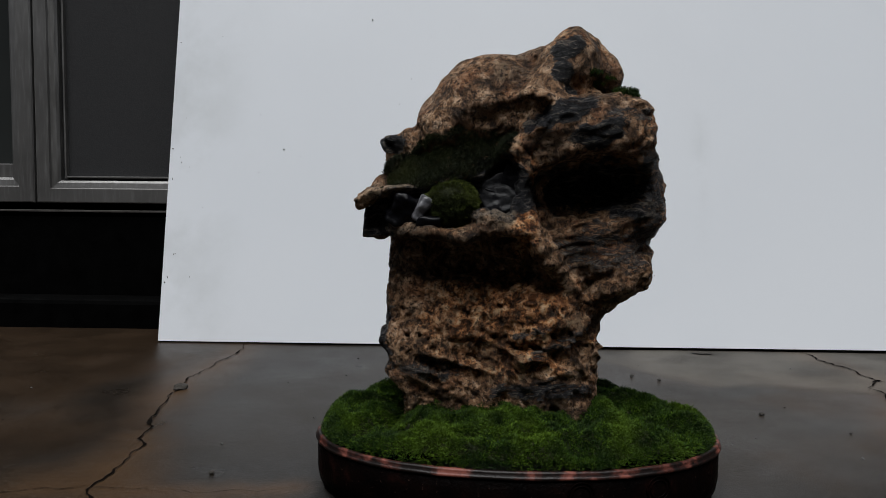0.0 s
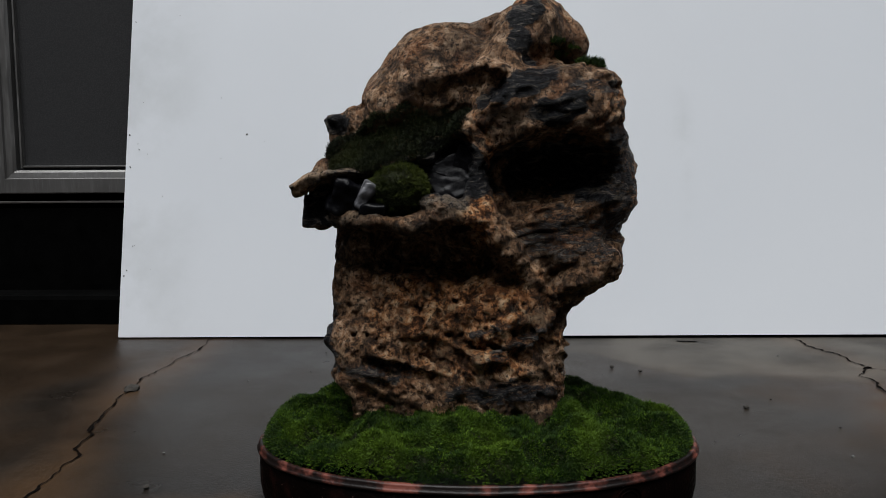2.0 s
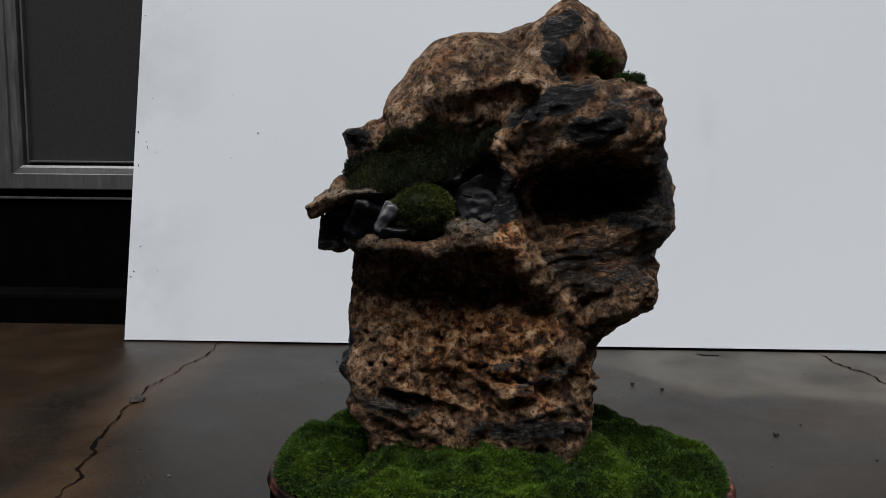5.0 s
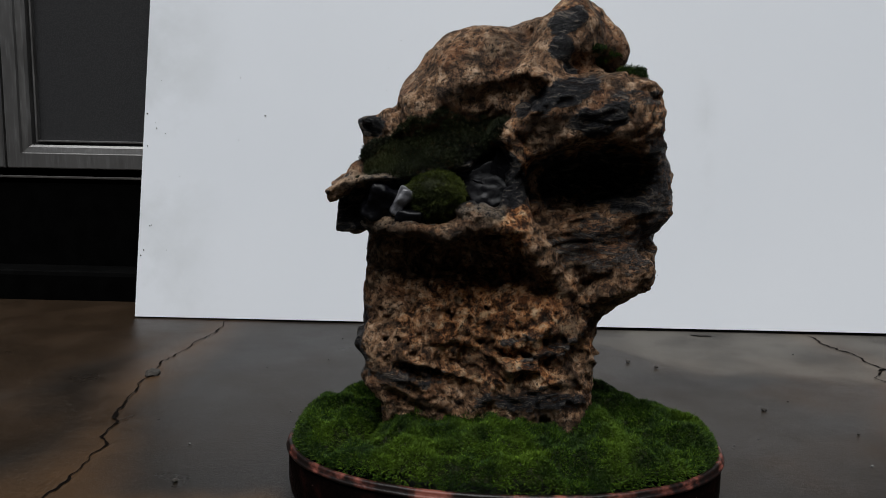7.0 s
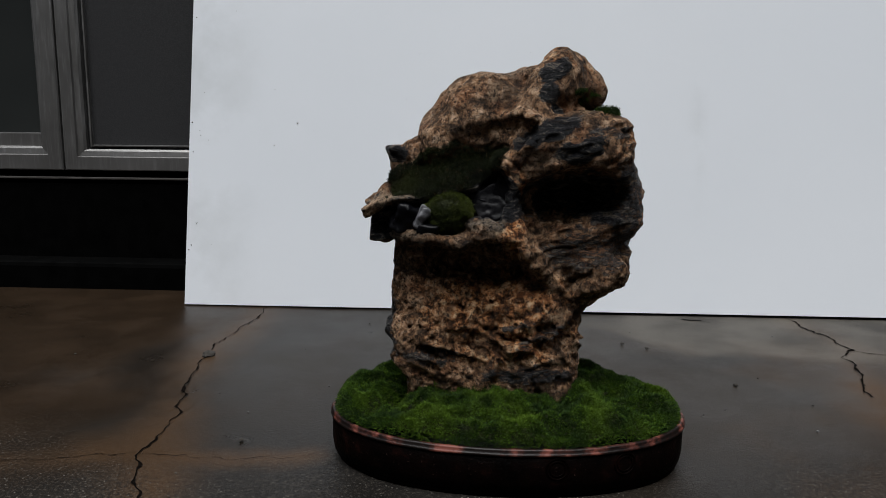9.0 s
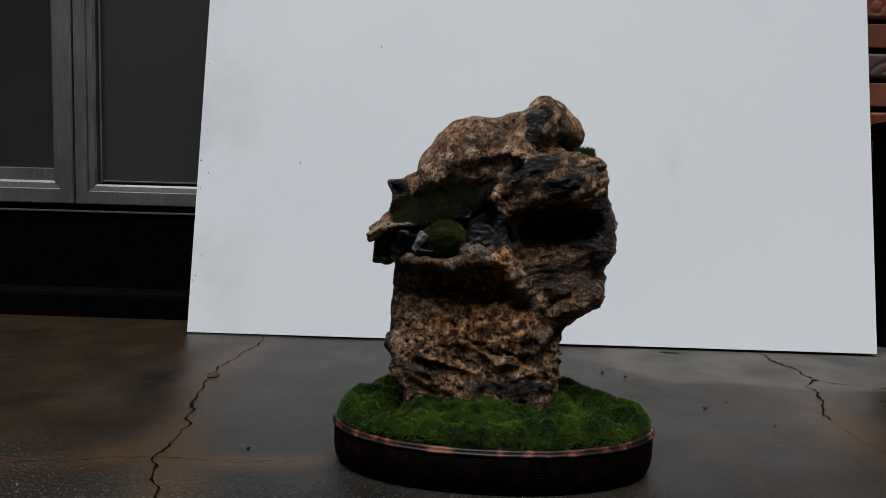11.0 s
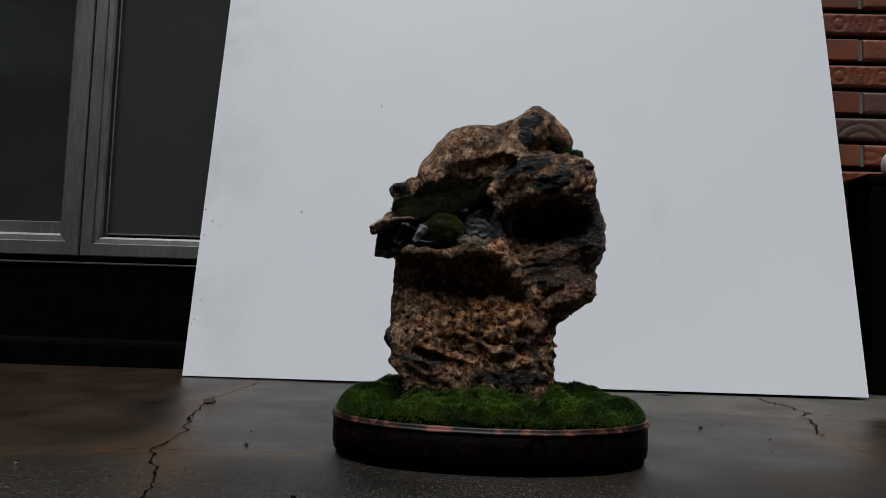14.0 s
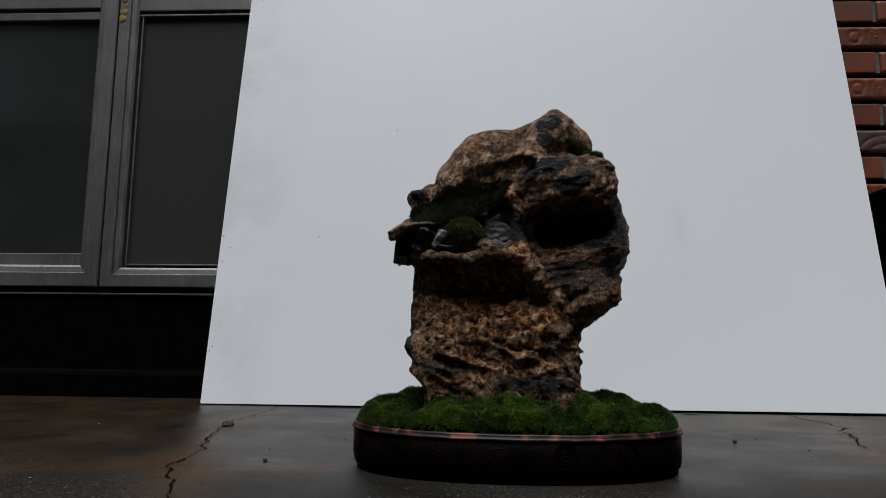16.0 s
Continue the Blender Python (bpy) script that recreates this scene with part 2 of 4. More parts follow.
DARK_METAL = plain("dull_dark_metal", (0.09, 0.085, 0.08), 0.5, 0.4)
PALE = plain("pale_grey_paint", (0.5, 0.5, 0.49), 0.45, 0, 0.08, 15, 0.05)
RUBBER = plain("black_seal", (0.012, 0.012, 0.012), 0.6)
WHITE_PLASTIC = plain("white_plastic", (0.7, 0.7, 0.68), 0.35, 0, 0.06, 20, 0.05)
OCHRE = plain("dried_ochre_paint", (0.3, 0.2, 0.05), 0.7, 0, 0.3, 120, 0.5)
DIRT = plain("dark_grit", (0.03, 0.026, 0.022), 0.9, 0, 0.4, 400, 0.8)
BARK = plain("brown_bark", (0.06, 0.045, 0.03), 0.9, 0, 0.4, 20, 0.8)
LEAF = plain("dark_leaf", (0.035, 0.06, 0.02), 0.6, 0, 0.5, 3, 0.0)
BLACK_PLASTIC = plain("matt_black_plastic", (0.0012, 0.0012, 0.0012), 0.7, spec=0.04)


# ---- mesh helpers ----
def mesh_of(name, verts, faces, material, smooth=True):
    me = bpy.data.meshes.new(name)
    me.from_pydata([tuple(v) for v in verts], [], [tuple(f) for f in faces])
    me.polygons.foreach_set("use_smooth", [smooth] * len(me.polygons))
    me.materials.append(material)
    me.update()
    return me


def mesh_np(name, verts, quads, material, smooth=True):
    """A mesh from arrays; every face has as many corners as quads has columns."""
    me = bpy.data.meshes.new(name)
    k = quads.shape[1]
    me.vertices.add(len(verts))
    me.vertices.foreach_set("co", np.asarray(verts, np.float32).ravel())
    me.loops.add(quads.size)
    me.loops.foreach_set("vertex_index", quads.astype(np.int32).ravel())
    me.polygons.add(len(quads))
    me.polygons.foreach_set("loop_start", np.arange(0, quads.size, k, dtype=np.int32))
    me.polygons.foreach_set("use_smooth", np.full(len(quads), smooth))
    me.materials.append(material)
    me.update(calc_edges=True)
    me.validate()
    return me


def part(name, me, parent, label=""):
    ob = new(name, me)
    ob.parent = parent
    return tagged(ob, label)


def bm_mesh(name, bm, material, smooth=False):
    me = bpy.data.meshes.new(name)
    bm.normal_update()
    bm.to_mesh(me)
    bm.free()
    me.polygons.foreach_set("use_smooth", [smooth] * len(me.polygons))
    me.materials.append(material)
    return me


def box(name, lo, hi, material, bevel=0.0015, m=None):
    bm = bmesh.new()
    bmesh.ops.create_cube(bm, size=1.0)
    for v in bm.verts:
        for i in range(3):
            v.co[i] = lo[i] + (v.co[i] + 0.5) * (hi[i] - lo[i])
    if bevel:
        bmesh.ops.bevel(bm, geom=bm.edges[:], offset=bevel, segments=2, affect="EDGES", profile=0.6)
    if m is not None:
        bm.transform(m)
    return bm_mesh(name, bm, material)


def add_attr(me, name, values):
    a = me.attributes.new(name, "FLOAT", "POINT")
    a.data.foreach_set("value", np.asarray(values, np.float32).ravel())


# smooth lattice noise on arrays of points
_rng = np.random.default_rng(7)
_LAT = _rng.random((64, 64, 64)).astype(np.float32) * 2 - 1


def lattice(p):
    i = np.floor(p).astype(np.int64)
    f = (p - i).astype(np.float32)
    f = f * f * (3 - 2 * f)
    i &= 63
    j = (i + 1) & 63
    x0, y0, z0, x1, y1, z1 = i[..., 0], i[..., 1], i[..., 2], j[..., 0], j[..., 1], j[..., 2]
    fx, fy, fz = f[..., 0], f[..., 1], f[..., 2]
    a = _LAT[x0, y0, z0] * (1 - fx) + _LAT[x1, y0, z0] * fx
    b = _LAT[x0, y1, z0] * (1 - fx) + _LAT[x1, y1, z0] * fx
    c = _LAT[x0, y0, z1] * (1 - fx) + _LAT[x1, y0, z1] * fx
    d = _LAT[x0, y1, z1] * (1 - fx) + _LAT[x1, y1, z1] * fx
    return (a * (1 - fy) + b * fy) * (1 - fz) + (c * (1 - fy) + d * fy) * fz


def fbm(p, size, octaves=3, gain=0.5):
    out, amp, q = 0, 1.0, p / size
    for k in range(octaves):
        out = out + amp * lattice(q + 11.3 * k)
        q, amp = q * 2.03, amp * gain
    return out


# ---- the stone: a solid of blended lumps, in millimetres, meshed on a lattice ----
STONE_AT = Vector((-0.091, -0.504, 0.001))
MM = 0.001058


def rot_to(p, c, rx=0, ry=0, rz=0):
    r = np.array(Euler([radians(a) for a in (rx, ry, rz)]).to_matrix(), np.float32)
    return (p - np.array(c, np.float32)) @ r


def egg(p, c, r, rx=0, ry=0, rz=0):
    q = rot_to(p, c, rx, ry, rz)
    r = np.array(r, np.float32)
    k = np.linalg.norm(q / r, axis=-1)
    return (k - 1) * r.min() * 0.5 + (k - 1) * 0.5 * np.minimum(r.max(), np.linalg.norm(q, axis=-1) / np.maximum(k, 1e-3))


def slab(p, c, h, rnd, rx=0, ry=0, rz=0):
    q = np.abs(rot_to(p, c, rx, ry, rz)) - (np.array(h, np.float32) - rnd)
    return np.linalg.norm(np.maximum(q, 0), axis=-1) + np.minimum(q.max(axis=-1), 0) - rnd


def rod(p, a, b, r):
    a, b = np.array(a, np.float32), np.array(b, np.float32)
    t = np.clip(((p - a) @ (b - a)) / ((b - a) @ (b - a)), 0, 1)
    return np.linalg.norm(p - a - t[..., None] * (b - a), axis=-1) - r


def join(a, b, k):
    h = np.clip(0.5 + 0.5 * (b - a) / k, 0, 1)
    return b + (a - b) * h - k * h * (1 - h)


def cut(a, b, k):
    return -join(-a, b, k)


def stone_field(p):
    w = p + np.stack([fbm(p + 31, 42, 2), fbm(p + 77, 42, 2), fbm(p + 123, 42, 2)], -1) * 4.0
    # lower column, its face leaning forward towards the ground
    q = w.copy()
    q[..., 1] += np.clip((182 - w[..., 2]) * 0.26, 0, 20) - 15
    d = slab(q, (-9, 4, 112), (80, 40, 92), 24)
    d = join(d, egg(w, (-74, -2, 106), (21, 32, 18)), 8)
    d = cut(d, egg(w, (-110, -16, 68), (39, 90, 23), 0, 14, 0), 5)
    d = cut(d, egg(w, (-106, -10, 46), (36, 90, 28)), 5)
    d = cut(d, egg(w, (92, -15, 96), (17, 70, 40)), 8)
    d = join(d, egg(w, (20, -30, 132), (38, 14, 17)), 12)
    # right head: overhanging block, cheek and chin
    d = join(d, slab(w, (57, 4, 245), (51, 50, 46), 24, 0, 6, 0), 12)
    d = join(d, egg(w, (90, 4, 213), (32, 36, 43)), 10)
    d = join(d, egg(w, (79, 2, 163), (34, 38, 27)), 8)
    d = join(d, slab(w, (52, 2, 177), (42, 37, 23), 15, 0, -6, 0), 9)
    d = join(d, egg(w, (72, 0, 146), (28, 40, 18), 0, -28, 0), 8)
    # peak, knob beside it and the ridge that falls from it to a tongue
    d = join(d, egg(w, (49, -4, 313), (23, 30, 29), 0, -4, 0), 10)
    d = join(d, rod(w, (2, -2, 303), (42, -4, 313), 20), 9)
    d = join(d, rod(w, (52, -2, 317), (71, 2, 311), 16.5), 7)
    d = join(d, rod(w, (39, -22, 316), (15, -35, 270), 16), 9)
    d = join(d, rod(w, (15, -37, 270), (2, -40, 245), 8), 7)
    d = join(d, rod(w, (20, -36, 272), (82, -32, 264), 17), 9)
    # smooth dome and the mossy slope under it
    d = join(d, egg(w, (-8, 6, 283), (40, 40, 39)), 12)
    d = join(d, rod(w, (-14, 8, 287), (-41, 8, 262), 36), 10)
    d = cut(d, egg(w, (-20, -58, 265), (50, 29, 16), 10, -14, 0), 5)
    d = join(d, slab(w, (-44, -12, 233), (47, 34, 14), 8, 38, -14, 0), 6)
    d = join(d, slab(w, (-82, 16, 247), (14, 18, 15), 3, 0, -6, 8), 3)
    # flat lip stone, the black block under it
    d = join(d, slab(w, (-88, -27, 218.5), (22, 24, 3.2), 0.8, 6, -12, 6), 1.2)
    d = join(d, slab(w, (-92, -14, 201), (13, 22, 15), 2, 0, 6, 5), 2)
    d = join(d, rod(w, (-84, -8, 238), (-96, -14, 224), 6), 3)
    # hollows: the niche, the dark mouth beyond the column, the undercut face
    d = cut(d, egg(w, (-40, -64, 212), (46, 38, 17), 0, -6, 0), 4)
    d = cut(d, egg(w, (-7, -57, 224), (15, 34, 20), 0, 20, 0), 4)
    d = cut(d, egg(w, (62, -68, 221), (54, 66, 27), 0, -3, 0), 4)
    d = cut(d, egg(w, (-20, -84, 167), (70, 74, 23), 0, 2, 0), 6)
    d = cut(d, egg(w, (60, -40, 110), (6, 16, 6)), 3)
    d = cut(d, egg(w, (-54, -46, 92), (15, 10, 5)), 5)
    d = join(d, slab(w, (-36, 16, 224), (48, 27, 48), 14), 4)
    d = join(d, rod(w, (9, -36, 246), (12, -42, 200), 8), 6)
    d = join(d, rod(w, (12, -43, 202), (23, -45, 182), 8), 6)
    d = join(d, rod(w, (23, -45, 182), (46, -33, 150), 9), 7)
    # broken lower lip that closes the niche in front
    d = join(d, rod(w, (-82, -40, 193), (-60, -48, 190), 6), 5)
    d = join(d, rod(w, (-60, -48, 189), (-32, -51, 186), 5.5), 4)
    d = join(d, rod(w, (-32, -51, 186), (-8, -50, 196), 6), 4)
    d = join(d, rod(w, (-8, -50, 196), (16, -46, 192), 6.5), 5)
    d = join(d, egg(w, (-15, -49, 201), (14, 9, 7), 0, 12, 0), 4)
    # drooping seams across the foot
    d = join(d, rod(w, (2, -40, 112), (34, -39, 122), 4.5), 7)
    d = join(d, rod(w, (12, -41, 97), (62, -34, 121), 5.5), 7)
    # grain: facets, lumps, pits and bedding
    chunk = np.abs(fbm(p + 60, 30, 2)) * 3.0 - 1.0
    dome = np.clip((p[..., 2] - 262) / 14, 0, 1) * np.clip((18 - p[..., 0]) / 14, 0, 1)
    lum = fbm(p, 17, 3, 0.6) * 1.9 + fbm(p + 90, 6, 3, 0.6) * 1.5 * np.clip(1 - np.abs(p[..., 2] - 193) / 18, 0, 1) * np.clip((-p[..., 1] - 34) / 8, 0, 1)
    pit = np.maximum(0, fbm(p + 200, 9, 3, 0.7) - 0.05) * 4.6 + np.abs(fbm(p + 270, 5, 2, 0.6)) * 1.3 - 0.5
    fis = np.clip(0.11 - np.abs(fbm(p + 310, 34, 2)), 0, 1) * 22 + np.clip(0.12 - np.abs(fbm(p + 350, 15, 2)), 0, 1) * 10
    fis = fis * np.clip((318 - p[..., 2]) / 25, 0, 1) * (0.75 - 0.6 * dome)
    lay = p[..., 2] - 0.26 * p[..., 0]
    s = fbm(np.stack([p[..., 0] * 0.28, p[..., 1] * 0.28, lay], -1) + 50, 7, 3, 0.6)
    beds = np.clip((p[..., 0] - 5) / 25, 0, 1) * np.clip((300 - p[..., 2]) / 20, 0, 1) * np.clip((p[..., 2] - 142) / 15, 0, 1)
    low = np.clip((180 - p[..., 2]) / 20, 0, 1)
    fold = np.abs(fbm(np.stack([p[..., 0], p[..., 1], p[..., 2] * 2.4 + 0.9 * p[..., 0]], -1) + 90, 30, 2))
    return (d + fis + chunk * (1 - 0.5 * low) + lum * (1 - 0.45 * beds) * (1 - 0.35 * dome) + pit * (0.28 + 0.72 * low) * (1 - 0.7 * beds)
            + s * 1.9 * beds + (fold * 6 - 2.2) * low * np.clip((140 - p[..., 2]) / 30, 0, 1) * np.clip((p[..., 2] - 62) / 25, 0, 1))


def surface_net(lo, hi, step, field):
    ax = [np.arange(a, b, step, dtype=np.float32) for a, b in zip(lo, hi)]
    n = [len(a) for a in ax]
    v = np.empty(n, np.float32)
    # far blocks take the value at their middle, near ones are worked out in full
    mid = [a[np.minimum(np.arange(4, k + 4, 8), k - 1)] for a, k in zip(ax, n)]
    rough = field(np.stack(np.meshgrid(*mid, indexing="ij"), -1).astype(np.float32))
    for i, j, k in np.ndindex(rough.shape):
        b = (slice(8 * i, 8 * i + 8), slice(8 * j, 8 * j + 8), slice(8 * k, 8 * k + 8))
        if abs(rough[i, j, k]) > 8 * step * 0.9 + 5:
            v[b] = rough[i, j, k]
    todo = [(i, j) for i in range(rough.shape[0]) for j in range(rough.shape[1])]
    for i, j in todo:
        ks = [k for k in range(rough.shape[2]) if abs(rough[i, j, k]) <= 8 * step * 0.9 + 5]
        if ks:
            kk = np.concatenate([np.arange(8 * k, min(8 * k + 8, n[2])) for k in ks])
            g = np.stack(np.meshgrid(ax[0][8 * i:8 * i + 8], ax[1][8 * j:8 * j + 8], ax[2][kk], indexing="ij"), -1)
            v[8 * i:8 * i + 8, 8 * j:8 * j + 8, kk] = field(g)
    ins = v < 0
    c = sum(ins[a:n[0] - 1 + a, b:n[1] - 1 + b, e:n[2] - 1 + e].astype(np.int8) for a in (0, 1) for b in (0, 1) for e in (0, 1))
    cell = np.argwhere((c > 0) & (c < 8))
    idx = np.full([k - 1 for k in n], -1, np.int64)
    idx[tuple(cell.T)] = np.arange(len(cell))
    acc, cnt = np.zeros((len(cell), 3)), np.zeros(len(cell))
    for a in range(3):
        for o1 in (0, 1):
            for o2 in (0, 1):
                o = [0, 0, 0]
                o[(a + 1) % 3], o[(a + 2) % 3] = o1, o2
                p0 = cell + o
                p1 = p0.copy()
                p1[:, a] += 1
                v0, v1 = v[tuple(p0.T)], v[tuple(p1.T)]
                m = (v0 < 0) != (v1 < 0)
                t = np.where(m, v0 / np.where(m, v0 - v1, 1), 0)
                q = p0.astype(float)
                q[:, a] += t
                acc[m] += q[m]
                cnt[m] += 1
    verts = np.array(lo) + step * acc / cnt[:, None]
    quads = []
    for a in range(3):
        b, e = (a + 1) % 3, (a + 2) % 3
        s0, s1 = [slice(1, -1)] * 3, [slice(1, -1)] * 3
        s0[a], s1[a] = slice(0, -1), slice(1, None)
        x, y = ins[tuple(s0)], ins[tuple(s1)]
        off = np.array([1, 1, 1])
        off[a] = 0
        for flip in (False, True):
            w = np.argwhere((x & ~y) if not flip else (~x & y)) + off
            k = []
            for db, de in ((0, 0), (-1, 0), (-1, -1), (0, -1)):
                u = w.copy()
                u[:, b] += db
                u[:, e] += de
                k.append(idx[tuple(u.T)])
            k = np.stack(k, -1)
            quads.append(k[:, ::-1] if flip else k)
    quads = np.concatenate(quads)
    return verts, quads[(quads >= 0).all(1)]


def zone(p, c, r, rx=0, ry=0, rz=0):
    """1 inside an ellipsoid, falling to 0 across its edge."""
    k = np.linalg.norm(rot_to(p, c, rx, ry, rz) / np.array(r, np.float32), axis=-1)
    return np.clip((1.2 - k - 0.38 * fbm(p + 5, 13, 3, 0.6)) / 0.4, 0, 1)


sv, sq = surface_net((-128, -85, 40), (134, 80, 352), 1.3, stone_field)
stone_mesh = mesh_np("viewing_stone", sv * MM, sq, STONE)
p32 = sv.astype(np.float32)
# slate patches; the mouth's zone puts the overhang's shade into the colour
slate_shade_zone = np.max([
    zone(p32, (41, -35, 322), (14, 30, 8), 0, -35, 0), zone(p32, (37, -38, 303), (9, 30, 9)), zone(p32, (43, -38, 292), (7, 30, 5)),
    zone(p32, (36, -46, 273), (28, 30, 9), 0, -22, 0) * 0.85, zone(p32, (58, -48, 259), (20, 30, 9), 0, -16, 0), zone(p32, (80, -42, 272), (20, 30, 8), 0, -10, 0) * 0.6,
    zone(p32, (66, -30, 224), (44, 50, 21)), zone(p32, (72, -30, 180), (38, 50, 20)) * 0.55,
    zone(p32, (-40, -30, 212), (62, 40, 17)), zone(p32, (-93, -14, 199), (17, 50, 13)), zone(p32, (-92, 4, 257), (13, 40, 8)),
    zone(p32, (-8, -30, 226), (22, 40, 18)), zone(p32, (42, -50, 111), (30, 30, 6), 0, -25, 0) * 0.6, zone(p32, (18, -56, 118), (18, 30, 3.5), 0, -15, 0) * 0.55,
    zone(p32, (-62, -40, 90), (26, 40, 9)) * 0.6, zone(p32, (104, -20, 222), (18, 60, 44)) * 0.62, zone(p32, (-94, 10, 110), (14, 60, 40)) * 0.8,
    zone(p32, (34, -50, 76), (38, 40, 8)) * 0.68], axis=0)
pale_zone = np.max([
    zone(p32, (-88, -38, 220), (22, 30, 6), 0, -12, 0) * 0.8, zone(p32, (-12, -54, 201), (16, 14, 6)) * 0.7, zone(p32, (30, -54, 254), (16, 18, 5)) * 0.6,
    zone(p32, (-76, -50, 194), (12, 18, 5)) * 0.6, zone(p32, (2, 0, 324), (26, 40, 8)) * 0.45], axis=0)
add_attr(stone_mesh, "slate", slate_shade_zone)
add_attr(stone_mesh, "pale", pale_zone)
add_attr(stone_mesh, "rust", np.max([zone(p32, (6, -40, 126), (64, 60, 36)), zone(p32, (12, -45, 216), (13, 30, 42)), zone(p32, (48, -20, 336), (30, 40, 14)) * 0.6, zone(p32, (96, -30, 262), (16, 30, 14)) * 0.6], axis=0))
stone = new("viewing_stone", stone_mesh)
stone.location = STONE_AT
tagged(stone, "craggy tan and black viewing stone with overhangs standing in mossy tray", "rock")


# ---- tray ----
TX, TY, TA, TB = -0.0815, -0.515, 0.162, 0.098


def oval(profile, material, name, n=160, ex=2.15):
    """Sweeps (inset, height) pairs round the tray's oval."""
    verts, faces = [], []
    for s, z in profile:
        for i in range(n):
            a = 2 * math.pi * i / n
            c, d = math.cos(a), math.sin(a)
            x = math.copysign(abs(c) ** (2 / ex), c) * (TA - s)
            y = math.copysign(abs(d) ** (2 / ex), d) * (TB - s)
            verts.append((x, y, z + 0.0004 * noise.noise((x * 60, y * 60, z * 60))))
    m = len(profile)
    for k in range(m):
        for i in range(n):
            faces.append((k * n + i, k * n + (i + 1) % n, ((k + 1) % m) * n + (i + 1) % n, ((k + 1) % m) * n + i))
    return mesh_of(name, verts, faces, material)


tray = new("oval_tray")
tray.location = (TX, TY, 0)
tagged(tray, "low oval bonsai tray in worn dark brown glaze on concrete", "tray")
part("body", oval([(0.0035, 0.006), (0.0022, 0.014), (0.0022, 0.0355), (0.005, 0.0368), (0.009, 0.0365), (0.009, 0.008), (0.02, 0.006)], GLAZE, "tray_body"), tray)
part("rim", oval([(0.0024, 0.0366), (0.001, 0.0368), (0.0005, 0.0379), (0.001, 0.039), (0.0022, 0.0394), (0.0018, 0.0412), (0.0028, 0.0424), (0.0048, 0.0424), (0.0062, 0.041), (0.0062, 0.0366)], RIM, "tray_rim"), tray, "worn reddish-brown rim with a double bead")
part("floor_plate", oval([(0.021, 0.0062), (0.021, 0.0035), (0.06, 0.0035), (0.06, 0.0062)], GLAZE, "tray_floor"), tray)
part("foot_ring", oval([(0.006, 0.0), (0.005, 0.0062), (0.016, 0.0062), (0.015, 0.0)], GLAZE, "tray_foot"), tray)


def tray_front(x, inset):
    u = min(0.999, abs(x) / (TA - inset))
    return -(TB - inset) * (1 - u ** 2.15) ** (1 / 2.15)


def medallion(x):
    """A raised ring with a boss on the tray's front."""
    bm = bmesh.new()
    for r, w in ((0.0088, 0.0009), (0.0062, 0.0007)):
        ring = [[bm.verts.new(((r + w * math.cos(b)) * math.cos(a), w * math.sin(b), (r + w * math.cos(b)) * math.sin(a))) for b in (0, 1.57, 3.14, 4.71)] for a in np.linspace(0, 2 * math.pi, 29)[:-1]]
        for i in range(28):
            for j in range(4):
                bm.faces.new((ring[i][j], ring[i][(j + 1) % 4], ring[(i + 1) % 28][(j + 1) % 4], ring[(i + 1) % 28][j]))
    for v in bm.verts:
        v.co.y += tray_front(x + v.co.x, 0.0022) - 0.0002
        v.co.x += x
        v.co.z += 0.0265
    return bm_mesh("medallion", bm, GLAZE, True)


for mx in (0.038, 0.094):
    part("medallion", medallion(mx), tray)


# ---- moss ----
def tufts(points, normals, length, spread, seed, blades=4, width=0.00045):
    """Pointed moss shoots: small three-sided spikes leaning apart from each point."""
    r = np.random.default_rng(seed)
    p, n = np.repeat(points, blades, 0), np.repeat(normals, blades, 0)
    k = len(p)
    ln = length * (0.55 + 0.75 * r.random(k))
    way = n + spread * r.normal(size=(k, 3))
    way /= np.linalg.norm(way, axis=1)[:, None]
    base = p + 0.0007 * r.normal(size=(k, 3)) - 0.0008 * n
    side = np.cross(way, r.normal(size=(k, 3)))
    side /= np.linalg.norm(side, axis=1)[:, None]
    other = np.cross(way, side)
    w = width * (0.7 + 0.7 * r.random(k))[:, None]
    mid = base + way * (0.55 * ln)[:, None]
    verts = np.stack([mid + w * side, mid + w * (-0.5 * side + 0.87 * other), mid + w * (-0.5 * side - 0.87 * other), base, base + way * ln[:, None]], 1).reshape(-1, 3)
    o = np.arange(k)[:, None] * 5
    tri = np.concatenate([o + np.array(t) for t in ((0, 1, 4), (1, 2, 4), (2, 0, 4), (1, 0, 3), (2, 1, 3), (0, 2, 3))])
    return verts, tri


